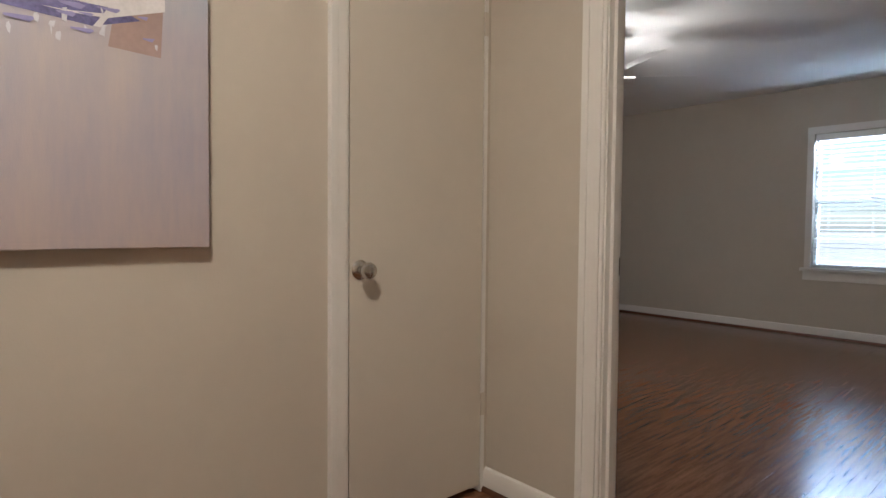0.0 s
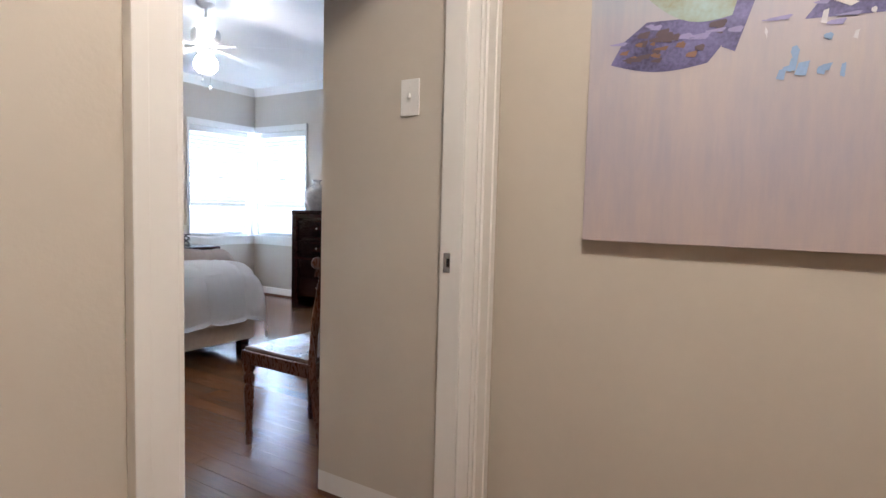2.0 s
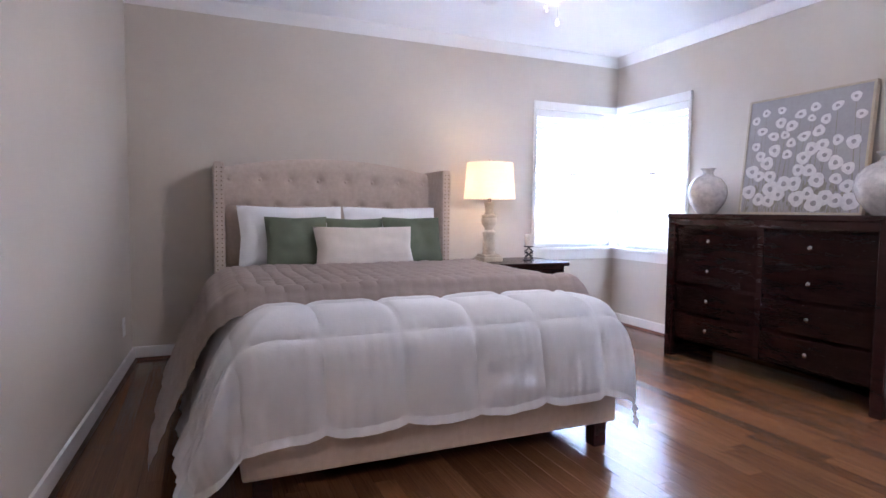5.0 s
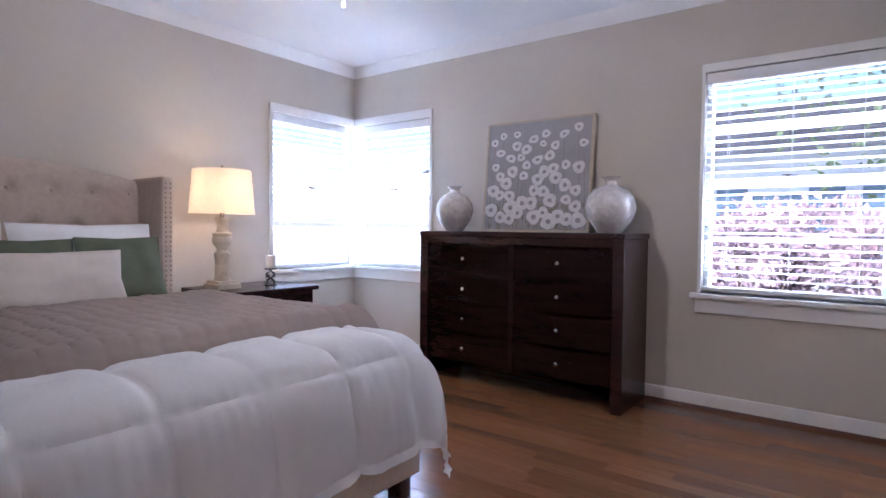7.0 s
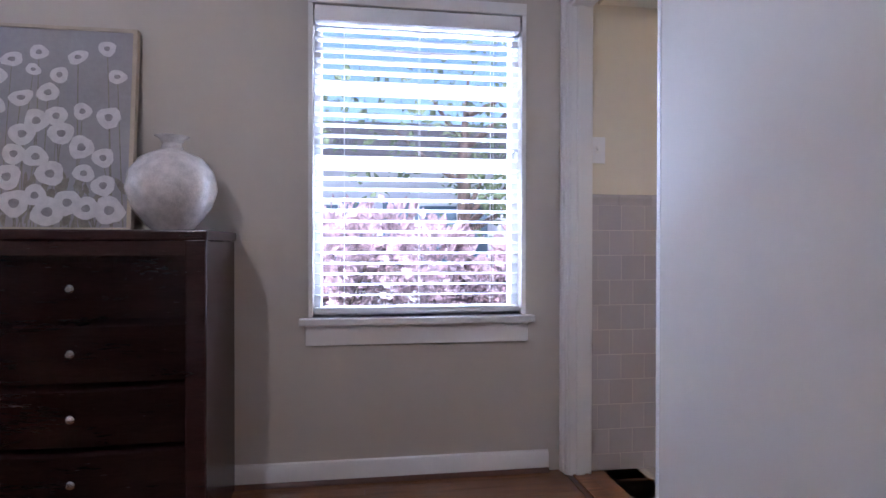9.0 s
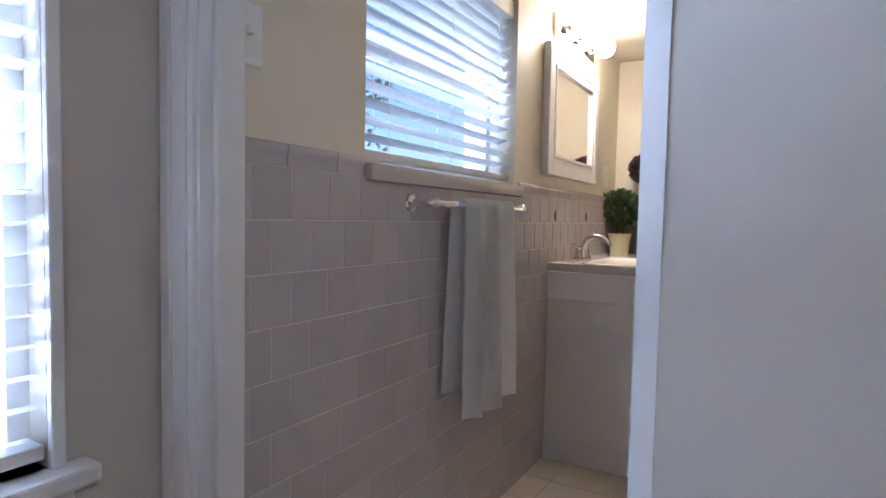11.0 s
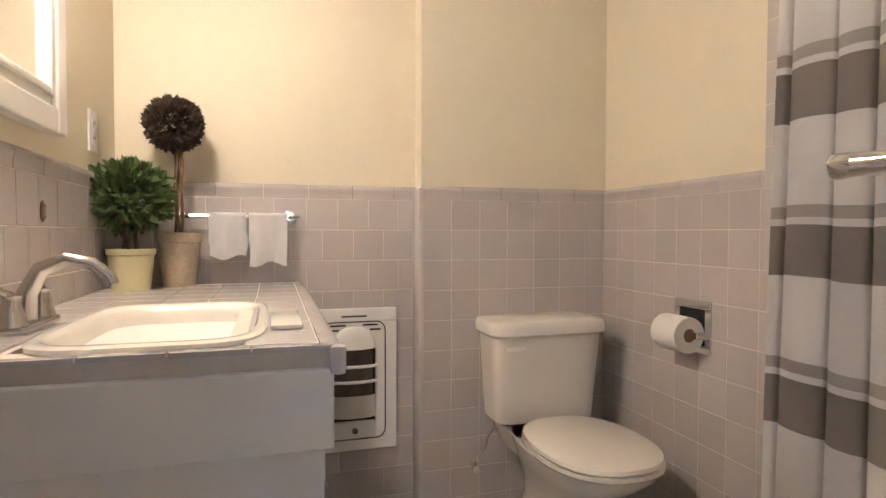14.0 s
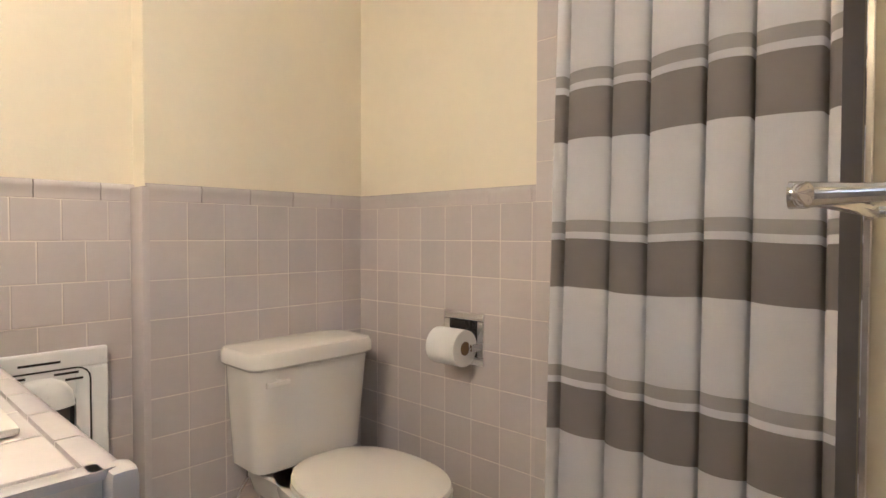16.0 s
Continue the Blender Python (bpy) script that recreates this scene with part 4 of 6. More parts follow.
part("seat", boxes(((-0.205, 0.015, 0.425), (0.205, 0.405, 0.447)), bevel=0.010), material("worn_seat_leather", (0.16, 0.11, 0.09), 0.22, var=0.25, scale=8, bump=0.1), chair, "worn glossy brown seat pad")
part("crest_rail", sheet(lambda u, v: ((u - 0.5) * 0.50, -0.066 - 0.02 * v - 0.02 * math.sin(math.pi * u), 0.80 + (0.075 + 0.022 * math.sin(math.pi * u)) * v), 24, 4, 0.024), CHAIRW, chair)
for s in (-1, 1):
    part("crest_scroll", lathe([(0, -0.014), (0.02, -0.012), (0.024, 0), (0.02, 0.012), (0, 0.014)], 16, at=(s * 0.245, -0.075, 0.855), axis="y"), CHAIRW, chair)
part("back_rail", boxes(((-0.18, -0.035, 0.58), (0.18, -0.010, 0.63)), bevel=0.005), CHAIRW, chair)
for x in (-0.1, 0.0, 0.1):
    part("back_spindle", tube([(x, -0.022, 0.62), (x, -0.06, 0.81)], 0.008, 8), CHAIRW, chair)


# ---- ceiling fans ----
def ceiling_fan(m, globe, turn, label):
    f = thing("ceiling_fan", m, label, "ceiling fan", "ceiling fans")
    part("canopy", lathe([(0, 0.09), (0.065, 0.09), (0.062, 0.06), (0.03, 0.035), (0.014, 0.03), (0, 0.03)], 28), WHITE, f, smooth=True)
    part("downrod", lathe([(0, 0.04), (0.011, 0.04), (0.011, -0.11), (0, -0.11)], 14), WHITE, f)
    part("motor_housing", lathe([(0, -0.10), (0.045, -0.10), (0.085, -0.115), (0.098, -0.135), (0.098, -0.175), (0.09, -0.20), (0.07, -0.215), (0.07, -0.225), (0.05, -0.24), (0, -0.24)], 36), WHITE, f, smooth=True)
    part("light_kit", lathe([(0, -0.235), (0.05, -0.235), (0.058, -0.255), (0.05, -0.275), (0.045, -0.285), (0, -0.285)], 28), WHITE, f, smooth=True)
    part("globe", lathe([(0, -0.283), (0.045, -0.283), (0.062, -0.30), (0.078, -0.335), (0.074, -0.37), (0.05, -0.398), (0.0, -0.408)], 32), globe, f, "lit frosted glass globe", True)
    for k in range(5):
        a = turn + 72 * k
        arm = part("blade_arm", boxes(((0.07, -0.018, -0.222), (0.20, 0.018, -0.214)), bevel=0.003), WHITE, f)
        arm.matrix_basis = pose(0, 0, 0, 0, 0, a)

        def bl(u, v):
            wid = 0.052 + 0.016 * u - (0.03 * max(0, (u - 0.93) / 0.07) ** 2)
            return (0.17 + 0.47 * u, (v - 0.5) * 2 * wid, -0.212 + 0.026 * (v - 0.5))
        b = part("blade", sheet(bl, 18, 4, 0.006), WHITE, f, "white painted fan blade")
        b.matrix_basis = pose(0, 0, 0, 0, 0, a)
    for x, y, ln in ((0.05, 0.02, 0.22), (-0.045, -0.03, 0.19)):
        part("pull_chain", tube([(x, y, -0.26), (x, y, -0.26 - ln)], 0.0012, 5), NICKEL, f)
        part("chain_bob", lathe([(0, 0.0), (0.008, 0.004), (0.009, 0.016), (0.003, 0.03), (0, 0.032)], 12, at=(x, y, -0.29 - ln)), WHITE, f)
    return f


ceiling_fan(pose(2.66, 4.2, H - 0.09), LAMP_GLASS, 20, "white five-blade ceiling fan with a lit frosted globe")
ceiling_fan(pose(2.58, -3.05, H - 0.09), LAMP_BACK, 8, "white five-blade ceiling fan with a lit globe in the back room")


# ---- switches and outlets ----
def plate(m, kind, label):
    s = thing("light_switch" if kind == "switch" else "wall_outlet", m, label, "switch" if kind == "switch" else "outlet", "wall plates")
    part("cover_plate", boxes(((-0.036, -0.006, -0.058), (0.036, 0.0, 0.058)), bevel=0.0025), WHITE, s)
    if kind == "switch":
        part("toggle", boxes(((-0.005, -0.018, -0.003), (0.005, -0.006, 0.012)), bevel=0.001), WHITE, s)
        part("toggle_slot", boxes(((-0.008, -0.0068, -0.015), (0.008, -0.006, 0.015))), TRIM, s)
    else:
        for z in (-0.021, 0.021):
            o = part("receptacle", boxes(((-0.015, -0.008, z - 0.014), (0.015, -0.006, z + 0.014)), bevel=0.0015), TRIM, s)
            for x in (-0.006, 0.006):
                part("slot", boxes(((x - 0.001, -0.0086, z - 0.003), (x + 0.001, -0.008, z + 0.007))), DARK, o)
    for z in (-0.04, 0.04) if kind == "switch" else (0.0,):
        part("screw", lathe([(0, -0.0075), (0.003, -0.007), (0.003, -0.006), (0, -0.006)], 8, at=(0, 0, z), axis="y"), TRIM, s)
    return s


plate(pose(1.689, 1.752, 1.432, 0, 0, -90), "switch", "ivory light switch plate on the entry wall")
plate(pose(BE - 0.001, 2.205, 1.41, 0, 0, -90), "switch", "white light switch plate on the cream bathroom wall")
plate(pose(BE - 0.001, -0.41, 1.33, 0, 0, -90), "outlet", "white outlet plate beside the bathroom mirror")
plate(pose(3.13, PY + 0.001, 0.46, 0, 0, 180), "outlet", "white outlet plate low on the bedroom wall")
o = plate(pose(0.772, 6.02, 0.30, 0, 0, 87.6), "outlet", "white outlet plate low on the west wall")

# ---- the boat painting in the hall ----
def canvas_paint():
    """Painted beach: blue water above, pale violet sand below, loose vertical brushwork."""
    m = material("painted_beach", (0.38, 0.38, 0.48), 0.4, var=0.10, scale=1.6, stretch=(6, 1, 0.9), bump=0.25, bump_scale=90, second=(0.56, 0.47, 0.40))
    n, l = m.node_tree.nodes, m.node_tree.links
    p = n["Principled BSDF"]
    src = p.inputs["Base Color"].links[0].from_socket
    tc, sep = n.new("ShaderNodeTexCoord"), n.new("ShaderNodeSeparateXYZ")
    l.new(tc.outputs["Object"], sep.inputs[0])
    nz = n.new("ShaderNodeTexNoise")
    nz.inputs["Scale"].default_value = 5
    l.new(tc.outputs["Object"], nz.inputs["Vector"])
    ma = n.new("ShaderNodeMath")
    ma.operation = "MULTIPLY_ADD"
    ma.inputs[1].default_value = 0.10
    l.new(nz.outputs[0], ma.inputs[0])
    l.new(sep.outputs["Z"], ma.inputs[2])
    ramp = n.new("ShaderNodeValToRGB")
    e = ramp.color_ramp.elements
    e[0].position, e[0].color = 0.0, (0.47, 0.37, 0.34, 1)
    e[1].position, e[1].color = 1.0, (0.16, 0.36, 0.52, 1)
    for pos, c in ((0.28, (0.40, 0.36, 0.42)), (0.50, (0.48, 0.44, 0.47)), (0.60, (0.44, 0.42, 0.50)), (0.70, (0.40, 0.47, 0.56)), (0.80, (0.20, 0.42, 0.60))):
        k = e.new(pos)
        k.color = (*c, 1)
    l.new(ma.outputs[0], ramp.inputs[0])
    mx = n.new("ShaderNodeMix")
    mx.data_type = "RGBA"
    mx.inputs["Factor"].default_value = 0.62
    l.new(src, mx.inputs["A"])
    l.new(ramp.outputs[0], mx.inputs["B"])
    l.new(mx.outputs["Result"], p.inputs["Base Color"])
    return m


pic = thing("boat_painting", pose(1.779, 0.641, 1.0, 0, 0, -90), "unframed canvas painting of two beached rowing boats", "painting")
part("canvas", boxes(((-0.545, -0.036, 0), (0.545, 0.0, 0.92)), bevel=0.002), canvas_paint(), pic)
INDIGO = material("indigo_paint", (0.075, 0.065, 0.17), 0.4, var=0.5, scale=12, bump=0.4, second=(0.16, 0.15, 0.33))
HULLW = material("white_hull_paint", (0.68, 0.66, 0.66), 0.4, var=0.15, scale=14, bump=0.4)
HULLY = material("yellow_green_paint", (0.46, 0.44, 0.24), 0.4, var=0.35, scale=8, second=(0.30, 0.42, 0.44))
RUST = material("rust_paint", (0.30, 0.14, 0.06), 0.4, var=0.4, scale=16, bump=0.4)
WARM = material("rosy_paint", (0.40, 0.29, 0.26), 0.4, var=0.15, scale=8)


def brush(bm, pts, d):
    bm.faces.new([bm.verts.new((x - 0.545, -0.036 - d, z)) for x, z in pts])
    return bm


def curve(a, b, sag, n=12):
    return [(a[0] + (b[0] - a[0]) * k / n, a[1] + (b[1] - a[1]) * k / n - sag * math.sin(math.pi * k / n)) for k in range(n + 1)]


# first the shadows and reflections, then hulls, then what lies inside them
part("painted_shadow", brush(bmesh.new(), curve((0.06, 0.475), (0.30, 0.455), 0.02) + [(0.335, 0.50), (0.36, 0.565), (0.15, 0.575), (0.09, 0.53)], 0.0008), INDIGO, pic)
part("painted_shadow", brush(bmesh.new(), [(0.50, 0.53), (0.83, 0.515), (0.93, 0.55), (0.80, 0.60), (0.55, 0.60)], 0.0008), INDIGO, pic)
part("painted_glow", brush(bmesh.new(), [(0.86, 0.475), (0.975, 0.47), (0.985, 0.66), (0.88, 0.60)], 0.0007), WARM, pic)
part("painted_hull", brush(bmesh.new(), curve((0.105, 0.685), (0.36, 0.565), 0.055) + [(0.40, 0.625)] + curve((0.345, 0.672), (0.105, 0.69), -0.008), 0.0014), HULLY, pic)
part("painted_bow", brush(bmesh.new(), [(0.33, 0.49), (0.36, 0.475), (0.40, 0.60), (0.41, 0.665), (0.375, 0.67), (0.36, 0.60)], 0.0018), INDIGO, pic)
part("painted_inside", brush(bmesh.new(), curve((0.125, 0.695), (0.345, 0.675), 0.004) + curve((0.345, 0.685), (0.125, 0.70), -0.018), 0.0020), RUST, pic)
part("painted_rim", brush(bmesh.new(), curve((0.10, 0.69), (0.38, 0.655), 0.004) + curve((0.38, 0.668), (0.10, 0.702), -0.002), 0.0023), HULLW, pic)
part("painted_hull", brush(bmesh.new(), curve((0.46, 0.665), (0.86, 0.54), 0.05) + [(0.985, 0.585), (0.985, 0.68)] + curve((0.96, 0.645), (0.46, 0.675), 0.05), 0.0014), HULLW, pic)
part("painted_band", brush(bmesh.new(), curve((0.455, 0.655), (0.99, 0.665), 0.085) + curve((0.99, 0.69), (0.455, 0.67), 0.065), 0.0019), INDIGO, pic)
part("painted_band", brush(bmesh.new(), curve((0.47, 0.63), (0.86, 0.55), 0.045) + curve((0.86, 0.565), (0.47, 0.65), 0.03), 0.0017), INDIGO, pic)
part("painted_inside", brush(bmesh.new(), curve((0.48, 0.678), (0.97, 0.685), 0.045) + curve((0.97, 0.70), (0.50, 0.705), -0.012), 0.0022), RUST, pic)
for x in (0.55, 0.66):
    part("painted_thwart", brush(bmesh.new(), [(x, 0.655), (x + 0.02, 0.65), (x + 0.085, 0.695), (x + 0.06, 0.70)], 0.0026), HULLW, pic)
part("painted_rim", brush(bmesh.new(), curve((0.455, 0.685), (0.545, 0.712), -0.01) + curve((0.93, 0.702), (0.98, 0.70), 0.0) + curve((0.98, 0.707), (0.50, 0.715), -0.010), 0.0027), HULLW, pic)
part("painted_oar", brush(bmesh.new(), [(0.45, 0.62), (0.585, 0.545), (0.60, 0.552), (0.455, 0.628)], 0.0028), HULLW, pic)
part("painted_oar", brush(bmesh.new(), [(0.83, 0.515), (0.845, 0.515), (0.975, 0.725), (0.965, 0.725)], 0.0028), HULLW, pic)
part("painted_line", brush(bmesh.new(), [(0.29, 0.752), (0.50, 0.757), (0.50, 0.761), (0.29, 0.757)], 0.0008), HULLW, pic)

# ragged dabs in the boats' shade, the puddle and the sky
rng = random.Random(31)
for tint, count, x0, x1, z0, z1, wid, tall in (((0.26, 0.38, 0.60), 9, 0.46, 0.58, 0.40, 0.50, 0.022, 0.03), ((0.10, 0.07, 0.09), 16, 0.10, 0.33, 0.475, 0.55, 0.035, 0.018), ((0.22, 0.12, 0.08), 10, 0.09, 0.30, 0.48, 0.53, 0.030, 0.014),
                                                ((0.30, 0.28, 0.52), 22, 0.08, 0.95, 0.50, 0.575, 0.050, 0.012), ((0.50, 0.60, 0.70), 22, 0.02, 1.05, 0.70, 0.90, 0.110, 0.008), ((0.62, 0.62, 0.66), 14, 0.40, 0.98, 0.47, 0.56, 0.010, 0.030)):
    bm = bmesh.new()
    for k in range(count):
        x, z = rng.uniform(x0, x1), rng.uniform(z0, z1)
        w, h = wid * rng.uniform(0.4, 1.1), tall * rng.uniform(0.3, 1.0)
        x, z = min(max(x, 0.012 + w), 1.078 - w), max(z, 0.012 + h / 2)
        lean = rng.uniform(-0.006, 0.006)
        brush(bm, [(x - w / 2 + lean, z - h / 2), (x + w * 0.3, z - h / 2 - 0.004), (x + w / 2, z + h * 0.1), (x + w * 0.35 - lean, z + h / 2), (x - w * 0.4, z + h / 2 - 0.003), (x - w * 0.55, z)], 0.0031 + k * 4e-6)
    stroke = material("brush_stroke", tint, 0.45, var=0.16, scale=14, bump=0.3, bump_scale=90)
    tagged(part("painted_stroke", bm, stroke, pic), kind="stuff")

# ---- bathroom fittings ----
CT = 0.88
van = thing("vanity", pose(4.25, 0.56, 0), "white painted vanity cabinet under a tiled counter", "vanity")
VL, VD = 1.198, 0.562
part("body", boxes(((0.035, -VL, 0.09), (VD, -0.03, CT - 0.155)), bevel=0.002), TRIM, van)
part("end_panel", boxes(((0.02, -0.03, 0.0), (VD, -0.006, CT - 0.15)), bevel=0.002), TRIM, van)
part("apron_panel", boxes(((0.006, -VL, CT - 0.155), (VD, 0.004, CT - 0.035)), bevel=0.003), TRIM, van)
# shade under the cabinet is put into the toe kick's near-black colour
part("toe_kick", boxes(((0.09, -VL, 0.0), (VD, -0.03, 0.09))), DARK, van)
for k in range(2):
    y0 = -0.06 - 0.56 * k
    d = part("cabinet_door", boxes(((0.014, y0 - 0.53, 0.11), (0.034, y0, CT - 0.17)), bevel=0.004), TRIM, van)
    part("cabinet_knob", lathe([(0, 0), (0.006, 0), (0.006, -0.014), (0.014, -0.02), (0.012, -0.03), (0, -0.032)], 14, at=(0.013, y0 - (0.48 if k == 0 else 0.05), 0.62), axis="x"), BRONZE, d, smooth=True)
    for z in (0.2, 0.6):
        part("hinge", boxes(((0.008, y0 - 0.004, z), (0.036, y0 + 0.006, z + 0.05)), bevel=0.002), NICKEL, d)

counter = thing("tiled_counter", pose(4.25, 0.56, CT), "pale grey tiled bathroom counter with rounded edge tiles", "counter")
part("counter_bed", boxes(((0.01, -VL, -0.034), (0.16, -0.01, -0.006)), ((0.45, -VL, -0.034), (VD, -0.01, -0.006)), ((0.16, -0.085, -0.034), (0.45, -0.01, -0.006)), ((0.16, -VL, -0.034), (0.45, -0.53, -0.006))), GROUT, counter)
EDGE = [(0, -0.045), (-0.012, -0.045), (-0.022, -0.036), (-0.024, -0.022), (-0.020, -0.008), (-0.008, 0.0), (0.012, 0.0), (0.012, -0.008), (0, -0.008)]


def edge_tile(length):
    bm = bmesh.new()
    ends = [[bm.verts.new((x, y, z)) for x, z in EDGE] for y in (0.0015, length - 0.0015)]
    for k in range(len(EDGE)):
        bm.faces.new((ends[0][k], ends[0][(k + 1) % len(EDGE)], ends[1][(k + 1) % len(EDGE)], ends[1][k]))
    bm.faces.new(ends[0])
    bm.faces.new(list(reversed(ends[1])))
    return bm


n_edge = 11
for k in range(n_edge):
    e = part("edge_tile", edge_tile(VL / n_edge), CTILE, counter, smooth=True)
    e.matrix_basis = pose(0.012, -VL + k * VL / n_edge, 0)
for k in range(5):
    e = part("edge_tile", edge_tile(0.55 / 5), CTILE, counter, smooth=True)
    e.matrix_basis = pose(0.562 - k * 0.11, -0.012, 0, 0, 0, 90)
part("corner_tile", boxes(((-0.012, -0.024, -0.045), (0.0125, 0.012, 0.0)), bevel=0.009), CTILE, counter, smooth=True)
tile_top = boxes(((0.0015, 0.0015, -0.006), (0.1065, 0.1065, 0.0)), bevel=0.0015)
tt = mesh_object("counter_tile", tile_top, CTILE)
tdata = tt.data
bpy.data.objects.remove(tt)
for i in range(5):
    for j in range(11):
        x, y = 0.026 + i * 0.108, -0.135 - j * 0.108
        if y < -VL or (0.13 < x + 0.054 < 0.46 and -0.56 < y + 0.054 < -0.05):
            continue
        s = new("counter_tile", tdata)
        s.parent = counter
        s.matrix_basis = pose(x, y, 0)

basin = thing("wash_basin", pose(4.525, 0.255, CT), "white rectangular drop-in wash basin with a raised rim", "sink")


def bowl(u, v):
    a = 2 * math.pi * u
    c, s = math.cos(a), math.sin(a)
    q = (abs(c) ** 5 + abs(s) ** 5) ** (-0.2)
    prof = [(1.10, -0.004), (1.10, 0.003), (1.06, 0.006), (0.99, 0.005), (0.94, -0.004), (0.86, -0.05), (0.70, -0.11), (0.40, -0.13), (0.03, -0.135)]
    f = v * (len(prof) - 1)
    k = min(int(f), len(prof) - 2)
    r = prof[k][0] + (prof[k + 1][0] - prof[k][0]) * (f - k)
    z = prof[k][1] + (prof[k + 1][1] - prof[k][1]) * (f - k)
    return (c * q * r * 0.158, s * q * r * 0.24, z)


part("bowl", sheet(bowl, 64, 24), CERAMIC, basin, smooth=True)
part("drain", lathe([(0, -0.13), (0.022, -0.131), (0.024, -0.134), (0, -0.136)], 20), CHROME, basin)
part("soap_dish", boxes(((-0.232, -0.02, 0.001), (-0.178, 0.16, 0.010)), bevel=0.005), CERAMIC, basin, smooth=True)

fa = thing("faucet", pose(4.745, 0.275, CT + 0.001), "brushed nickel centerset faucet with arched spout", "faucet")
part("faucet_base", boxes(((-0.026, -0.08, 0), (0.026, 0.08, 0.014)), bevel=0.008), NICKEL, fa, smooth=True)
part("spout", tube([(0.005, 0, 0.012), (0.0, 0, 0.06), (-0.02, 0, 0.10), (-0.06, 0, 0.118), (-0.10, 0, 0.108), (-0.125, 0, 0.085), (-0.130, 0, 0.072)], [0.020, 0.016, 0.014, 0.013, 0.012, 0.012, 0.012], 14), NICKEL, fa, smooth=True)
for s in (-1, 1):
    hd = part("faucet_handle", lathe([(0, 0.012), (0.022, 0.012), (0.018, 0.03), (0.013, 0.055), (0.015, 0.062), (0.0, 0.066)], 18, at=(0, s * 0.062, 0)), NICKEL, fa, smooth=True)
    part("lever", tube([(0.0, s * 0.062, 0.06), (0.012, s * 0.085, 0.072), (0.018, s * 0.11, 0.078)], [0.008, 0.007, 0.005], 10), NICKEL, hd, smooth=True)

mir = thing("framed_mirror", pose(BE - 0.001, 0.266, 1.265), "wall mirror in a wide white stepped frame", "mirror")
mw, mh = 0.75, 0.56
part("mirror_glass", boxes(((-0.018, -mw / 2 + 0.085, 0.085), (-0.012, mw / 2 - 0.085, mh - 0.085))), MIRROR, mir)
for o, w, d in ((0.0, 0.055, 0.034), (0.05, 0.03, 0.028), (0.078, 0.016, 0.034)):
    bm = boxes(((-d, -mw / 2 + o, o), (0, -mw / 2 + o + w, mh - o)), ((-d, mw / 2 - o - w, o), (0, mw / 2 - o, mh - o)), ((-d + 0.001, -mw / 2 + o + w, o), (0, mw / 2 - o - w, o + w)), ((-d + 0.001, -mw / 2 + o + w, mh - o - w), (0, mw / 2 - o - w, mh - o)), bevel=0.005)
    part("mirror_frame", bm, TRIM, mir)

vl = thing("vanity_light", pose(BE - 0.001, 0.266, 1.93), "chrome bathroom light bar with three lit round globes", "light")
part("back_bar", boxes(((-0.03, -0.27, -0.05), (0, 0.27, 0.05)), bevel=0.006), CHROME, vl)
for y in (-0.18, 0.0, 0.18):
    sk = part("socket", lathe([(0, 0), (0.026, 0), (0.022, -0.03), (0, -0.03)], 18, at=(-0.03, y, 0), axis="x"), CHROME, vl)
    part("globe", lathe([(0.0, -0.155), (0.025, -0.149), (0.042, -0.132), (0.050, -0.107), (0.044, -0.082), (0.028, -0.063), (0.02, -0.058), (0, -0.058)], 24, at=(0, y, 0), axis="x"), BATHG, sk, "lit opal globe bulb", True)

# topiaries on the counter
def leaves(bm, centre, radius, count, size, rng, squash=1.0, inner=0.55):
    for _ in range(count):
        d = Vector((rng.gauss(0, 1), rng.gauss(0, 1), rng.gauss(0, 1))).normalized()
        r = radius * (inner + (1 - inner) * rng.random() ** 0.5)
        p = Vector(centre) + Vector((d.x * r, d.y * r, d.z * r * squash))
        out = (d + Vector((rng.uniform(-.7, .7), rng.uniform(-.7, .7), rng.uniform(-.4, .8)))).normalized()
        side = out.cross(Vector((rng.random() - .5, rng.random() - .5, rng.random() - .5))).normalized()
        s = size * rng.uniform(0.7, 1.3)
        n = out.cross(side) * s * 0.15
        a = bm.verts.new(p)
        b = bm.verts.new(p + out * s * 0.5 + side * s * 0.3 + n)
        c = bm.verts.new(p + out * s)
        e = bm.verts.new(p + out * s * 0.5 - side * s * 0.3 + n)
        bm.faces.new((a, b, c))
        bm.faces.new((a, c, e))
    return bm


rng = random.Random(11)
t1 = thing("boxwood_topiary", pose(4.735, -0.42, CT), "small green boxwood bush in a pale yellow pot", "plant", "topiaries")
part("pot", lathe([(0, 0), (0.050, 0), (0.060, 0.10), (0.064, 0.102), (0.066, 0.118), (0.060, 0.12), (0.055, 0.10), (0, 0.10)], 32), POTY, t1, smooth=True)
for k in range(5):
    a = k * 1.3
    part("stem", tube([(0.02 * math.cos(a), 0.02 * math.sin(a), 0.098), (0.018 * math.cos(a + .5), 0.018 * math.sin(a + .5), 0.16), (0.04 * math.cos(a), 0.04 * math.sin(a), 0.22)], 0.005, 6), STEM, t1)
tagged(part("foliage", leaves(bmesh.new(), (0, 0, 0.268), 0.098, 1100, 0.036, rng, 0.92, 0.35), LEAF, t1), kind="stuff")
t2 = thing("ball_topiary", pose(4.622, -0.525, CT), "dark dried ball topiary on a tall stem in a clay pot", "plant", "topiaries")
part("pot", lathe([(0, 0), (0.046, 0), (0.062, 0.135), (0.068, 0.137), (0.070, 0.165), (0.064, 0.167), (0.058, 0.14), (0, 0.14)], 32), POTC, t2, smooth=True)
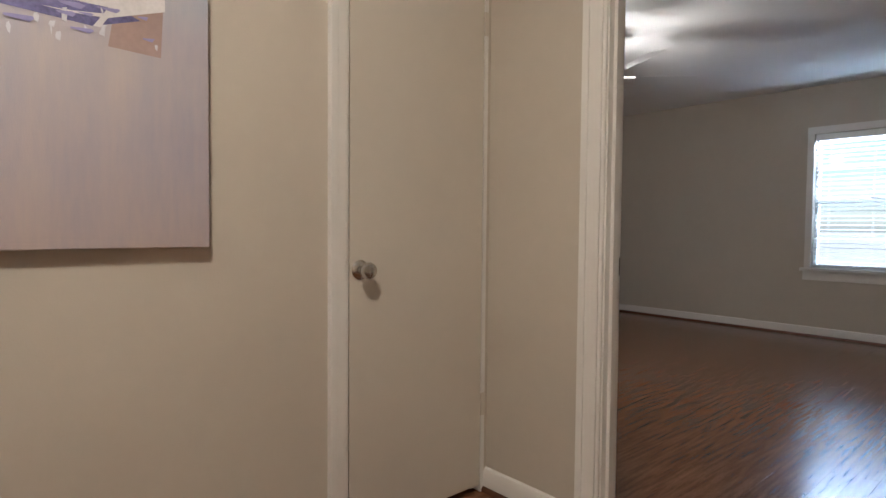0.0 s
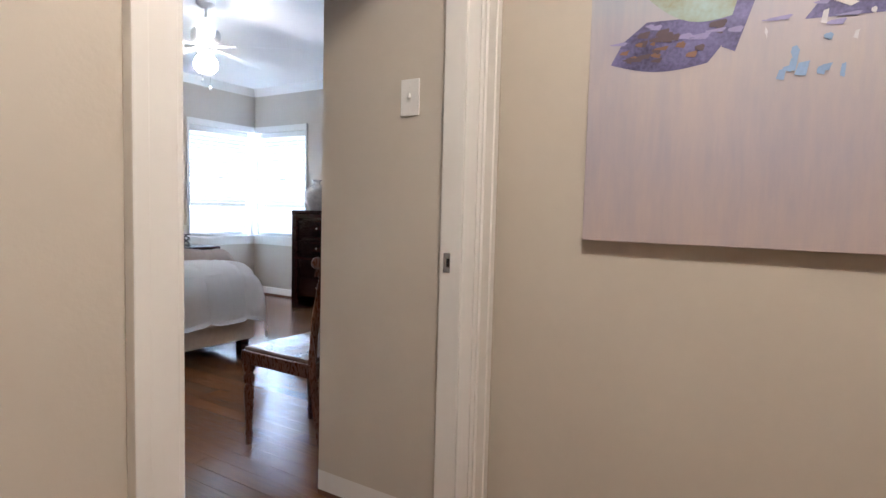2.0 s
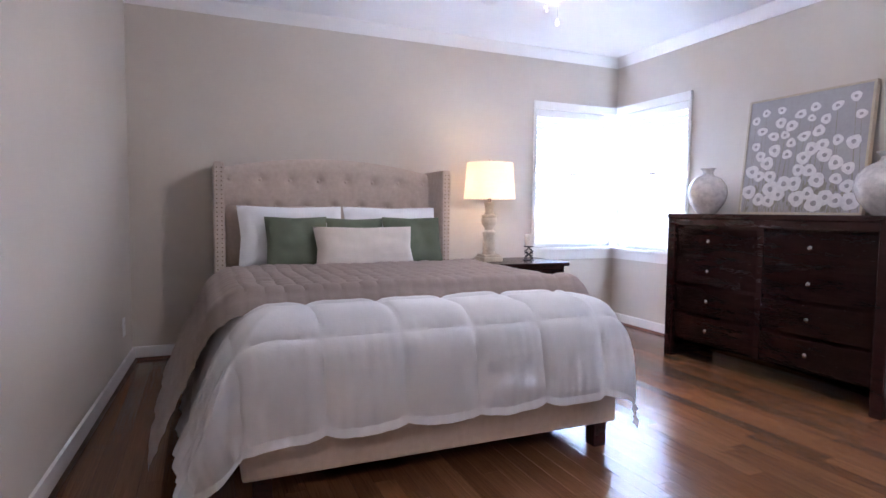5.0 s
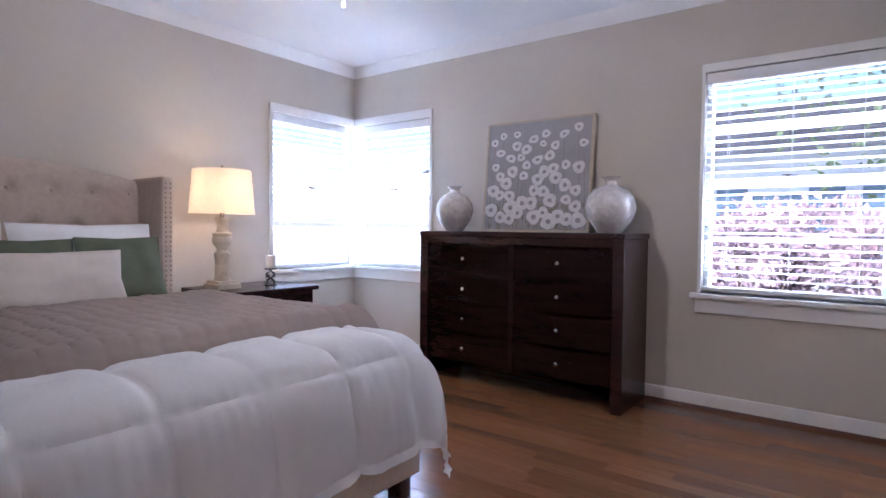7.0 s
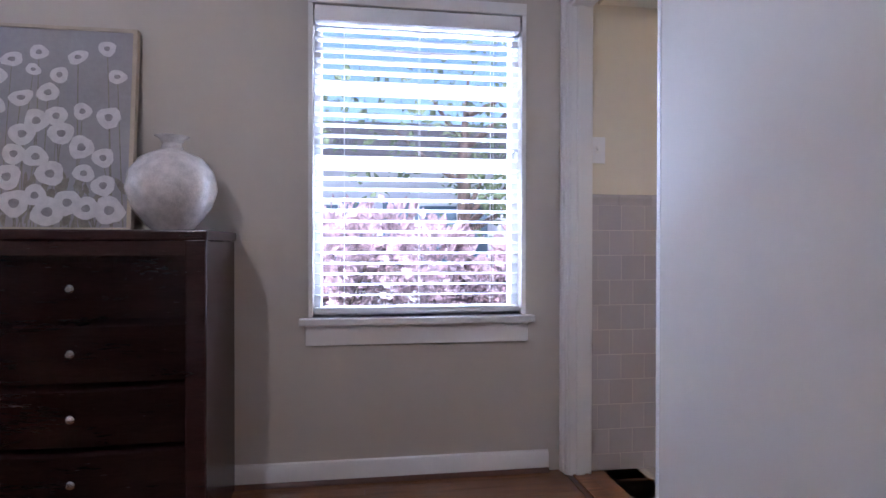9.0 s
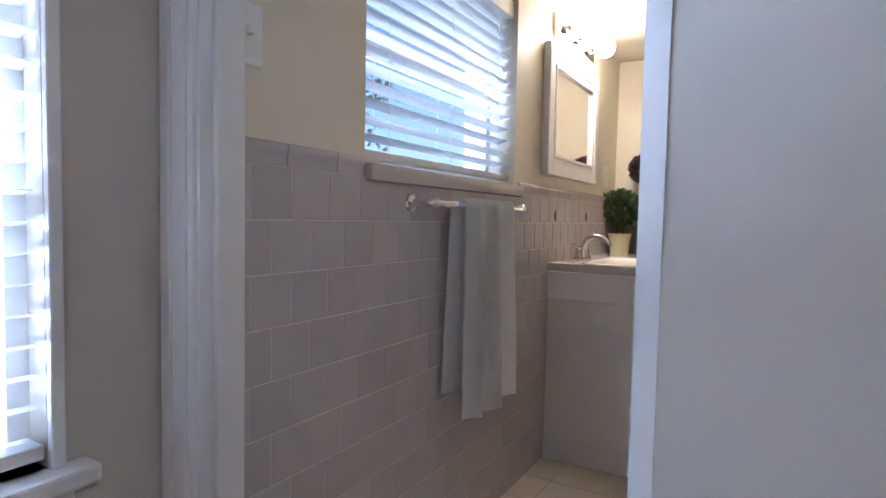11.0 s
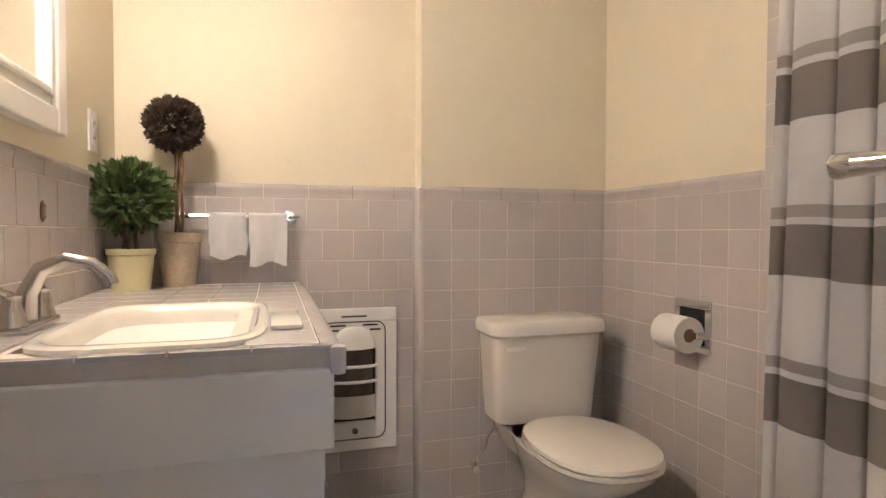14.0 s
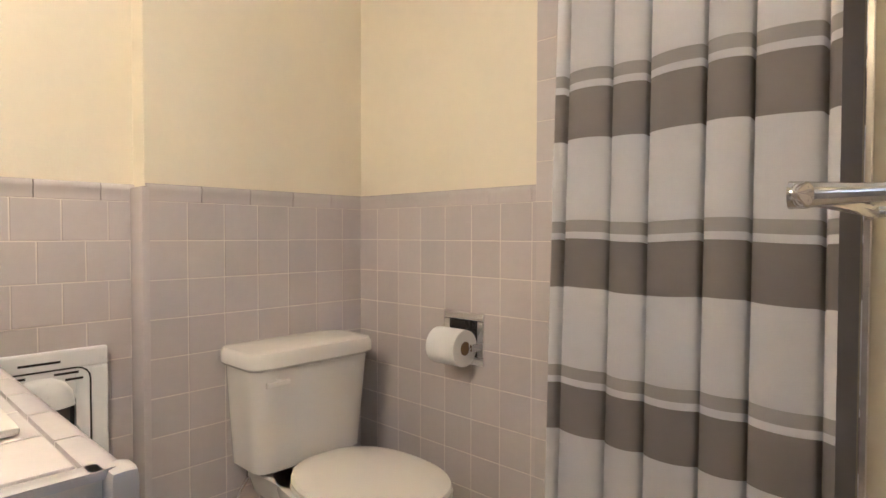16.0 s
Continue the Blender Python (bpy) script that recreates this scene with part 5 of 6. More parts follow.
for k in range(3):
    ph = k * 2.1
    part("stem", tube([(0.010 * math.cos(ph + z * 14), 0.010 * math.sin(ph + z * 14), 0.138 + z) for z in (j * 0.021 for j in range(15))], 0.0055, 6), STEM, t2)
tagged(part("foliage", leaves(bmesh.new(), (0.012, 0, 0.50), 0.068, 1500, 0.026, rng, 1.0, 0.75), DRYLEAF, t2), kind="stuff")

hall_light = thing("hall_ceiling_light", pose(0.55, 0.75, H), "small lit dome light on the hall ceiling", "ceiling light")
part("light_pan", lathe([(0, 0), (0.15, 0), (0.15, -0.018), (0.14, -0.024), (0, -0.024)], 32), NICKEL, hall_light)
part("dome", lathe([(0, -0.024), (0.135, -0.024), (0.125, -0.055), (0.09, -0.085), (0.04, -0.10), (0, -0.103)], 32), HALLG, hall_light, smooth=True)

# towels and bars
def towel_bar(name, length, m, label, post=0.075, r=0.011, knob_r=0.016):
    b = thing(name, m, label, "towel bar")
    part("bar", lathe([(0, 0), (r, 0.0), (r, length), (0, length)], 8, axis="x", at=(0, -post, 0)), CHROME, b)
    for x in (0.015, length - 0.015):
        p = part("post", tube([(x, 0, 0), (x, -post * 0.55, 0), (x, -post - 0.012, 0)], [0.011, 0.009, 0.014], 14), CHROME, b, smooth=True)
        part("rosette", lathe([(0, 0), (0.026, 0), (0.024, -0.006), (0.012, -0.012), (0, -0.013)], 20, at=(x, 0, 0), axis="y"), CHROME, p, smooth=True)
        e = -1 if x < 0.1 else 1
        q = knob_r / 0.016
        part("finial", lathe([(0, e * 0.036 * q), (0.006 * q, e * 0.026 * q), (0.0135 * q, e * 0.013 * q), (0.016 * q, 0.0), (0.0135 * q, -e * 0.010 * q), (0.008 * q, -e * 0.017 * q)], 20, at=(x, -post, 0), axis="x"), CHROME, p, smooth=True)
    return b


towel_bar("towel_bar", 0.64, pose(4.814, 1.67, 1.108, 0, 0, -90), "chrome towel bar under the bathroom window")
towel_bar("towel_bar", 0.58, pose(3.21, 1.085, 1.115), "chrome towel bar on the tiled wing wall", post=0.12, knob_r=0.0135, r=0.0095)


def hung_towel(name, m, w, front, back, label, r=0.018, folds=3, thick=0.009, seed=1.0):
    """A towel folded over a bar that runs along local x at the origin."""
    tw = thing(name, m, label, "towel")
    total = front + back + math.pi * r

    def fn(u, v):
        s = v * total
        x = (u - 0.5) * w
        if s < back:
            y, z, k = r, -(back - s), (back - s) / back
        elif s < back + math.pi * r:
            a = (s - back) / r
            y, z, k = r * math.cos(a), r * math.sin(a), 0.0
        else:
            k = (s - back - math.pi * r) / front
            y, z = -r, -(s - back - math.pi * r)
        pleat = math.sin(u * math.pi * 2 * folds + seed + 0.35 * math.sin(v * 5))
        wave = (0.011 * pleat + 0.006 * pleat ** 3) * min(1, 0.3 + k)
        y += wave + (-0.010 * k if s > back else 0.012 * k) 
        x *= 1 + 0.05 * k * math.sin(seed * 3 + v * 4)
        x += 0.010 * noise.noise((u * 2, v * 4, seed))
        return (x, y, z + 0.008 * math.sin(u * 7 + seed) * k)
    part("towel_cloth", sheet(fn, 48, 60, thick), TERRY, tw, smooth=True)
    return tw


hung_towel("bath_towel", pose(4.737, 1.352, 1.108, 0, 0, -90), 0.33, 0.64, 0.575, "white bath towel hanging folded over the chrome bar", 0.024, 2.6, 0.013)
towel_bar("towel_bar", 0.44, pose(4.71, -0.645, 1.10, 0, 0, 180), "short chrome towel bar above the counter", post=0.06, r=0.008)
hung_towel("hand_towel", pose(4.484, -0.585, 1.10, 0, 0, 180), 0.115, 0.135, 0.12, "small white hand towel folded over the bar", 0.013, 1, 0.006, 2.0)
hung_towel("hand_towel", pose(4.357, -0.585, 1.10, 0, 0, 180), 0.120, 0.158, 0.14, "small white hand towel folded over the bar", 0.013, 1, 0.006, 4.0)

# old screw holders left on the tile
for y, z in ((0.48, 1.09), (0.0, 1.09)):
    br = thing("screw_bracket", pose(4.8145, y, z, 0, 0, -90), "small aged bronze bracket screwed to the tile", "bracket")
    part("bracket_plate", lathe([(0, 0), (0.011, 0), (0.012, -0.003), (0.008, -0.006), (0, -0.006)], 16, axis="y"), BRONZE, br).scale = (1, 1, 2.0)
    for dz in (-0.012, 0.012):
        part("screw", lathe([(0, -0.006), (0.003, -0.008), (0, -0.009)], 8, at=(0, 0, dz), axis="y"), NICKEL, br)

# wall heater
ht = thing("wall_heater", pose(4.065, -0.646, 0.260, 0, 0, 180), "white enamelled gas wall heater with open grille", "heater")
hw, hh2 = 0.155, 0.515
part("surround", boxes(((-hw, -0.022, 0), (hw, 0, 0.045)), ((-hw, -0.022, hh2 - 0.05), (hw, 0, hh2)), ((-hw, -0.022, 0.045), (-hw + 0.045, 0, hh2 - 0.05)), ((hw - 0.045, -0.022, 0.045), (hw, 0, hh2 - 0.05)), bevel=0.006), WHITE, ht)
part("recess", boxes(((-hw + 0.045, -0.004, 0.045), (hw - 0.045, 0.0, hh2 - 0.05))), DARK, ht)
ring = []
for cx, cz, a0 in ((hw - 0.075, hh2 - 0.08, 0), (-hw + 0.075, hh2 - 0.08, 90), (-hw + 0.075, 0.075, 180), (hw - 0.075, 0.075, 270)):
    ring += [(cx + 0.032 * math.cos(radians(a0 + q)), -0.0228, cz + 0.032 * math.sin(radians(a0 + q))) for q in (0, 22, 45, 68, 90)]
part("trim_line", tube(ring + ring[:1], 0.0022, 6), DARK, ht)
part("face", boxes(((-0.111, -0.0215, 0.044), (-0.078, -0.006, hh2 - 0.049)), ((0.078, -0.0215, 0.044), (0.111, -0.006, hh2 - 0.049)), ((-0.078, -0.0215, 0.044), (0.078, -0.006, 0.105)), ((-0.078, -0.0215, 0.385), (0.078, -0.006, hh2 - 0.049)), bevel=0.001), WHITE, ht)
part("hood", lathe([(0.0, 0.452), (0.03, 0.448), (0.056, 0.434), (0.072, 0.410), (0.079, 0.372), (0.070, 0.372), (0.0, 0.395)], 28, at=(0, -0.026, 0)), WHITE, ht, smooth=True).scale = (1, 0.55, 1)
part("burner", boxes(((-0.068, -0.008, 0.19), (0.068, -0.005, 0.39))), GRILL, ht)
for z in (0.31, 0.255):
    part("guard_bar", tube([(0.078 * math.cos(a), -0.028 - 0.022 * math.sin(a), z) for a in (k * math.pi / 12 for k in range(13))], 0.006, 8), WHITE, ht, smooth=True)
part("lower_shield", sheet(lambda u, v: (0.075 * math.cos(math.pi * u), -0.026 - 0.022 * math.sin(math.pi * u), 0.125 + 0.080 * v), 16, 1, 0.003), WHITE, ht, smooth=True)
for x0, x1, z in ((-0.045, 0.045, hh2 - 0.028), (-0.085, -0.03, 0.455), (0.03, 0.085, 0.455), (-0.095, -0.055, 0.438), (0.055, 0.095, 0.438)):
    y = -0.0224
    part("vent_slot", boxes(((x0, y - 0.0004, z - 0.003), (x1, y + 0.0004, z + 0.003))), DARK, ht)
part("gas_knob", lathe([(0, -0.03), (0.010, -0.03), (0.010, -0.045), (0, -0.047)], 12, at=(0, 0, 0.078), axis="y"), BRONZE, ht)

# toilet
wc = thing("toilet", pose(3.42, TY + 0.015, 0), "off-white two-piece toilet with closed lid", "toilet")


def slab(prof, n=48, power=2.6, back=None):
    """Stacked rounded outlines: (half width, front, rear, height)."""
    bm = bmesh.new()
    rings = []
    for w, f, r, z in prof:
        ring = []
        for k in range(n):
            a = 2 * math.pi * k / n
            c, s = math.cos(a), math.sin(a)
            q = (abs(c) ** power + abs(s) ** power) ** (-1 / power)
            ring.append(bm.verts.new((c * q * w, (f + r) / 2 + s * q * (f - r) / 2, z)))
        rings.append(ring)
    for a, b in zip(rings, rings[1:]):
        for k in range(n):
            bm.faces.new((a[k], a[(k + 1) % n], b[(k + 1) % n], b[k]))
    bm.faces.new(list(reversed(rings[0])))
    bm.faces.new(rings[-1])
    return bm


part("tank", slab([(0.155, 0.165, 0.01, 0.375), (0.185, 0.19, 0.0, 0.39), (0.198, 0.20, 0.0, 0.55), (0.208, 0.21, 0.0, 0.69)], power=7), CERAMIC, wc, smooth=True)
part("tank_lid", slab([(0.212, 0.214, -0.004, 0.69), (0.222, 0.225, -0.008, 0.70), (0.222, 0.225, -0.008, 0.728), (0.215, 0.218, -0.004, 0.742), (0.18, 0.19, 0.02, 0.746)], power=7), CERAMIC, wc, smooth=True)
fl = part("flush_handle", lathe([(0, 0.208), (0.012, 0.21), (0.012, 0.222), (0, 0.224)], 14, at=(0.14, 0, 0.655), axis="y"), CERAMIC, wc, smooth=True)
part("flush_lever", boxes(((0.11, 0.222, 0.647), (0.185, 0.232, 0.664)), bevel=0.004), CERAMIC, fl)
part("bowl", slab([(0.115, 0.42, 0.02, 0.0), (0.112, 0.42, 0.03, 0.02), (0.095, 0.40, 0.06, 0.06), (0.085, 0.40, 0.08, 0.14), (0.105, 0.47, 0.09, 0.22), (0.15, 0.60, 0.10, 0.30), (0.178, 0.675, 0.10, 0.36), (0.18, 0.68, 0.10, 0.378)], power=2.3), CERAMIC, wc, smooth=True)
part("bowl_deck", slab([(0.14, 0.30, 0.02, 0.30), (0.165, 0.32, 0.01, 0.378)], power=5), CERAMIC, wc, smooth=True)
part("seat", slab([(0.180, 0.685, 0.215, 0.379), (0.186, 0.692, 0.21, 0.386), (0.184, 0.69, 0.212, 0.396)], power=2.35), CERAMIC, wc, smooth=True)
part("seat_lid", slab([(0.178, 0.682, 0.215, 0.398), (0.184, 0.688, 0.21, 0.404), (0.180, 0.684, 0.214, 0.414), (0.15, 0.64, 0.24, 0.420)], power=2.35), CERAMIC, wc, smooth=True)
for s in (-1, 1):
    part("floor_bolt", lathe([(0, 0.015), (0.007, 0.016), (0.007, 0.03), (0.003, 0.042), (0, 0.043)], 10, at=(s * 0.102, 0.20, 0)), BRONZE, wc)
part("supply_valve", lathe([(0, 0), (0.022, 0), (0.020, 0.006), (0.009, 0.010), (0.009, 0.05), (0.014, 0.055), (0.014, 0.07), (0, 0.072)], 16, at=(0.22, -0.014, 0.19), axis="y"), CHROME, wc, smooth=True)
part("supply_hose", tube([(0.22, 0.045, 0.19), (0.215, 0.05, 0.24), (0.19, 0.06, 0.27), (0.185, 0.07, 0.31), (0.16, 0.075, 0.35), (0.16, 0.075, 0.40)], 0.006, 8), CHROME, wc, smooth=True)

tp = thing("paper_holder", pose(3.089, -0.055, 0.76, 0, 0, 90), "chrome recessed toilet paper holder", "paper holder")
part("frame", boxes(((-0.08, -0.008, -0.08), (0.08, 0.0, -0.055)), ((-0.08, -0.008, 0.055), (0.08, 0.0, 0.08)), ((-0.08, -0.008, -0.055), (-0.055, 0, 0.055)), ((0.055, -0.008, -0.055), (0.08, 0, 0.055)), bevel=0.003), CHROME, tp)
# flat near-black plate gives the niche's shade without its depth
part("recess", boxes(((-0.055, -0.002, -0.055), (0.055, 0.0, 0.055))), DARK, tp)
part("roller", lathe([(0, -0.075), (0.010, -0.074), (0.012, -0.06), (0.006, -0.055), (0.006, 0.055), (0.012, 0.06), (0.010, 0.074), (0, 0.075)], 14, at=(0, -0.045, -0.02), axis="x"), CHROME, tp, smooth=True)
for x in (-0.072, 0.072):
    part("arm", boxes(((x - 0.006, -0.055, -0.03), (x + 0.006, -0.006, -0.008)), bevel=0.003), CHROME, tp)
roll = thing("toilet_roll", pose(3.089, -0.055, 0.74, 0, 0, 90), "full white toilet paper roll on the chrome holder", "toilet paper")
part("paper", lathe([(0.020, -0.055), (0.054, -0.055), (0.055, -0.05), (0.055, 0.05), (0.054, 0.055), (0.020, 0.055), (0.019, 0.0)], 40, at=(0, -0.062, 0), axis="x"), PAPER, roll, smooth=True)
part("core", lathe([(0.017, -0.0552), (0.0205, -0.0556), (0.0205, 0.0556), (0.017, 0.0552)], 24, at=(0, -0.062, 0), axis="x"), STEM, roll)

# shower curtain
cur = thing("shower_curtain", pose(3.162, 0, 0), "white shower curtain with woven grey stripes", "curtain")


def curtain(u, v):
    """Broad soft pleats, each with a flat face and a narrow tuck beside it."""
    z = 0.12 + 1.963 * v
    y0, y1 = 0.325 - 0.045 * (1 - v), 0.925
    f = (u + 0.014 * math.sin(u * 17 + 1)) * 5.8 + 0.1
    k = f % 1.0
    tuck = math.exp(-((k - 0.5) / 0.09) ** 2)
    x = 0.012 - 0.020 * tuck + 0.010 * math.cos(2 * math.pi * k) + 0.008 * math.sin(u * 11 + 3 * v) * (1 - v) + 0.03 * u
    y = y0 + u * (y1 - y0) + 0.012 * math.sin(2 * math.pi * k)
    return (x, y, z + 0.004 * math.sin(u * 12) - 0.006 * tuck)


part("curtain_cloth", sheet(curtain, 260, 30, 0.002, uv=lambda u, v: (u, 0.12 + 1.963 * v + 0.36 * 3 - 0.945)), STRIPE, cur, smooth=True)
rod = thing("curtain_rod", pose(3.18, 0.28, 2.09), "chrome shower curtain rod", "rod")
part("rod_tube", lathe([(0, 0), (0.0125, 0), (0.0125, 0.66), (0, 0.66)], 14, axis="y"), CHROME, rod)
for k in range(9):
    part("ring", tube([(0.024 * math.cos(a), 0.04 + k * 0.07, -0.028 + 0.03 * math.sin(a)) for a in (j * math.pi / 6 for j in range(13))], 0.002, 6), CHROME, rod)
structure("trim_shower_edge", boxes(((BWX + 0.002, 0.935, 0.0), (BWX + 0.026, 0.950, 2.15)), bevel=0.003), CHROME, "slim chrome edge strip beside the shower")

# bath mat
mat_ = thing("bath_mat", pose(3.885, -0.25, 0), "shaggy white cotton bath mat on the tiled floor", "rug")
rng = random.Random(5)
part("mat_backing", boxes(((-0.26, -0.33, 0.0), (0.26, 0.20, 0.008)), bevel=0.003), TERRY, mat_)
bm = bmesh.new()
for _ in range(9000):
    x, y = rng.uniform(-0.265, 0.265), rng.uniform(-0.335, 0.205)
    dx, dy, h = rng.uniform(-0.008, 0.008), rng.uniform(-0.008, 0.008), rng.uniform(0.012, 0.02)
    w = 0.0035
    a = rng.uniform(0, 3.14)
    bm.faces.new([bm.verts.new(p) for p in ((x - w * math.cos(a), y - w * math.sin(a), 0.006), (x + w * math.cos(a), y + w * math.sin(a), 0.006), (x + dx, y + dy, 0.006 + h))])
tagged(part("pile", bm, TERRY, mat_), kind="stuff")
structure("threshold", boxes(((4.04, PB, -0.004), (4.79, PY - 0.012, 0.008)), bevel=0.003), PLANK, "wooden door threshold")
structure("trim_floor_inlay", boxes(((4.04, PY - 0.010, -0.004), (4.79, PY + 0.012, 0.003))), SHOE)

# ---- outdoors ----
structure("ground", boxes(((-400, -400, -0.6), (400, 400, -0.35))), GROUND)
nb = thing("neighbour_house", pose(14.0, 3.0, -0.35), "pale painted neighbouring house with blue-grey shutters", "house")
part("wall", boxes(((0, -9, 0), (0.3, 9, 2.9))), BRICKP, nb)
part("roof", sheet(lambda u, v: (-0.7 + 3.2 * v, -9.6 + 19.2 * u, 2.85 + 1.5 * v), 2, 2, 0.12), ROOF, nb)
for y in (-5.6, -1.3, 1.1, 5.2):
    w = part("window", boxes(((-0.05, y - 0.5, 0.9), (0.0, y + 0.5, 2.2))), TRIM, nb)
    part("pane", boxes(((-0.06, y - 0.43, 0.97), (-0.05, y + 0.43, 2.13))), SHUTTER, w)
    for s in (-0.8, 0.8):
        part("shutter", boxes(((-0.07, y + s - 0.28, 0.85), (-0.01, y + s + 0.28, 2.25))), SHUTTER, nb)


def shrub(x, y, r, h, seed, mat=BUSH):
    s = thing("flowering_shrub", pose(x, y, -0.35), "dense flowering shrub with pinkish sunlit leaves outside", "shrub", "shrubs outside")
    g = random.Random(seed)
    for k in range(5):
        a = g.uniform(0, 6.28)
        part("branch", tube([(0, 0, 0), (0.3 * r * math.cos(a), 0.3 * r * math.sin(a), h * 0.4), (0.6 * r * math.cos(a), 0.6 * r * math.sin(a), h * 0.75)], [0.03, 0.02, 0.01], 6), BARK, s)
    bm = bmesh.new()
    for k in range(22):
        a, q = g.uniform(0, 6.28), g.random() ** 0.5
        leaves(bm, (q * r * 0.75 * math.cos(a), q * r * 0.75 * math.sin(a), h * g.uniform(0.25, 0.85)), r * g.uniform(0.3, 0.5), 190, 0.11, g, 0.8, 0.3)
    tagged(part("foliage", bm, mat, s), kind="stuff")


for k, (x, y, r, h) in enumerate(((7.6, 2.2, 0.9, 1.55), (7.9, 3.6, 1.0, 1.65), (7.7, 0.9, 0.9, 1.5), (8.1, 5.0, 1.0, 1.6))):
    shrub(x, y, r, h, 20 + k)


def tree(x, y, h, seed):
    t = thing("tree", pose(x, y, -0.35), "leafy green tree with thin branches outside", "tree", "trees outside")
    g = random.Random(seed)
    part("trunk", tube([(0, 0, 0), (0.08, 0.05, h * 0.3), (-0.05, 0.1, h * 0.6), (0, 0, h * 0.85)], [0.16, 0.13, 0.09, 0.03], 10), BARK, t)
    bm = bmesh.new()
    for k in range(9):
        a, z = g.uniform(0, 6.28), h * g.uniform(0.3, 0.75)
        ln = h * g.uniform(0.18, 0.3)
        e = Vector((ln * math.cos(a), ln * math.sin(a), z + ln * 0.6))
        part("limb", tube([(0, 0, z), (e.x * 0.5, e.y * 0.5, z + ln * 0.25), e], [0.06, 0.04, 0.015], 6), BARK, t)
        for j in range(4):
            leaves(bm, e + Vector((g.gauss(0, 0.4), g.gauss(0, 0.4), g.gauss(0, 0.35))), 0.7, 34, 0.15, g, 0.8, 0.1)
    tagged(part("crown", bm, TREE, t), kind="stuff")


for k, (x, y, h) in enumerate(((11.5, -1.8, 5.0), (12.4, -6.2, 5.6), (12.0, 1.4, 5.0))):
    tree(x, y, h, 40 + k)

# ---- pieces: floor boards ----
unit = boxes(((-0.5, -0.5, -1.0), (0.5, 0.5, 0.0)))
ub = mesh_object("floor_board", unit, PLANK)
udata = ub.data
bpy.data.objects.remove(ub)
floor_ob = bpy.data.objects["floor"]
rng = random.Random(2)
BWID = 0.0826
count = 0
x = 0.50
while x < EX + 0.02:
    y = 1.72 - rng.uniform(0, 0.9)
    while y < NY:
        ln = rng.uniform(0.55, 1.35)
        y0, y1 = max(y, 1.60), min(y + ln, NY)
        if y1 - y0 > 0.05 and not (x > 1.75 and y1 < 2.0):
            o = new("floor_board", udata)
            o.parent = floor_ob
            o.matrix_basis = Matrix.LocRotScale((x + BWID / 2, (max(y0, 2.02 if x > 1.75 else 1.6) + y1) / 2, 0), None, (BWID - 0.0012, y1 - max(y0, 2.02 if x > 1.75 else 1.6) - 0.0012, 0.013))
            count += 1
        y += ln
    x += BWID
verts, faces = [], []


def slab_piece(a, b):
    k = len(verts)
    for z in (-0.013, 0.0):
        verts.extend([(a[0], a[1], z), (b[0], a[1], z), (b[0], b[1], z), (a[0], b[1], z)])
    faces.extend([(k, k + 3, k + 2, k + 1), (k + 4, k + 5, k + 6, k + 7), (k, k + 1, k + 5, k + 4), (k + 1, k + 2, k + 6, k + 5), (k + 2, k + 3, k + 7, k + 6), (k + 3, k, k + 4, k + 7)])


for xa, xb, ya, yb in ((-1.48, 5.0, -5.85, -0.96), (-1.48, 1.9, -0.96, 1.60)):
    x = xa
    while x < xb:
        y = ya - rng.uniform(0, 0.9)
        while y < yb:
            ln = rng.uniform(0.7, 1.6)
            if min(y + ln, yb) - max(y, ya) > 0.02:
                slab_piece((x + 0.0006, max(y, ya) + 0.0006), (min(x + BWID, xb) - 0.0006, min(y + ln, yb) - 0.0006))
            y += ln
        x += BWID
me = bpy.data.meshes.new("floor_boards_far")
me.from_pydata(verts, [], faces)
me.materials.append(PLANK)
fb = new("floor_boards_far", me)
fb.parent = floor_ob
tagged(fb, kind="stuff")

# ---- pieces: bathroom tiles ----
T = 0.1095
tb = mesh_object("tile", boxes(((-T / 2 + 0.0013, -0.009, -T / 2 + 0.0013), (T / 2 - 0.0013, 0.004, T / 2 - 0.0013)), bevel=0.0014), TILE)
TD = tb.data
bpy.data.objects.remove(tb)
capm = mesh_object("cap_tile", profile_run([(0, 0.0008), (0.011, 0.0008), (0.011, 0.022), (0.014, 0.03), (0.014, 0.040), (0.009, 0.047), (0, 0.049)], [(0.0012, 0, 0), (0.1512, 0, 0)]), TILE, True)
CD = capm.data
bpy.data.objects.remove(capm)
ROWS, Z0 = 10, 0.072
CAPZ = Z0 + ROWS * T


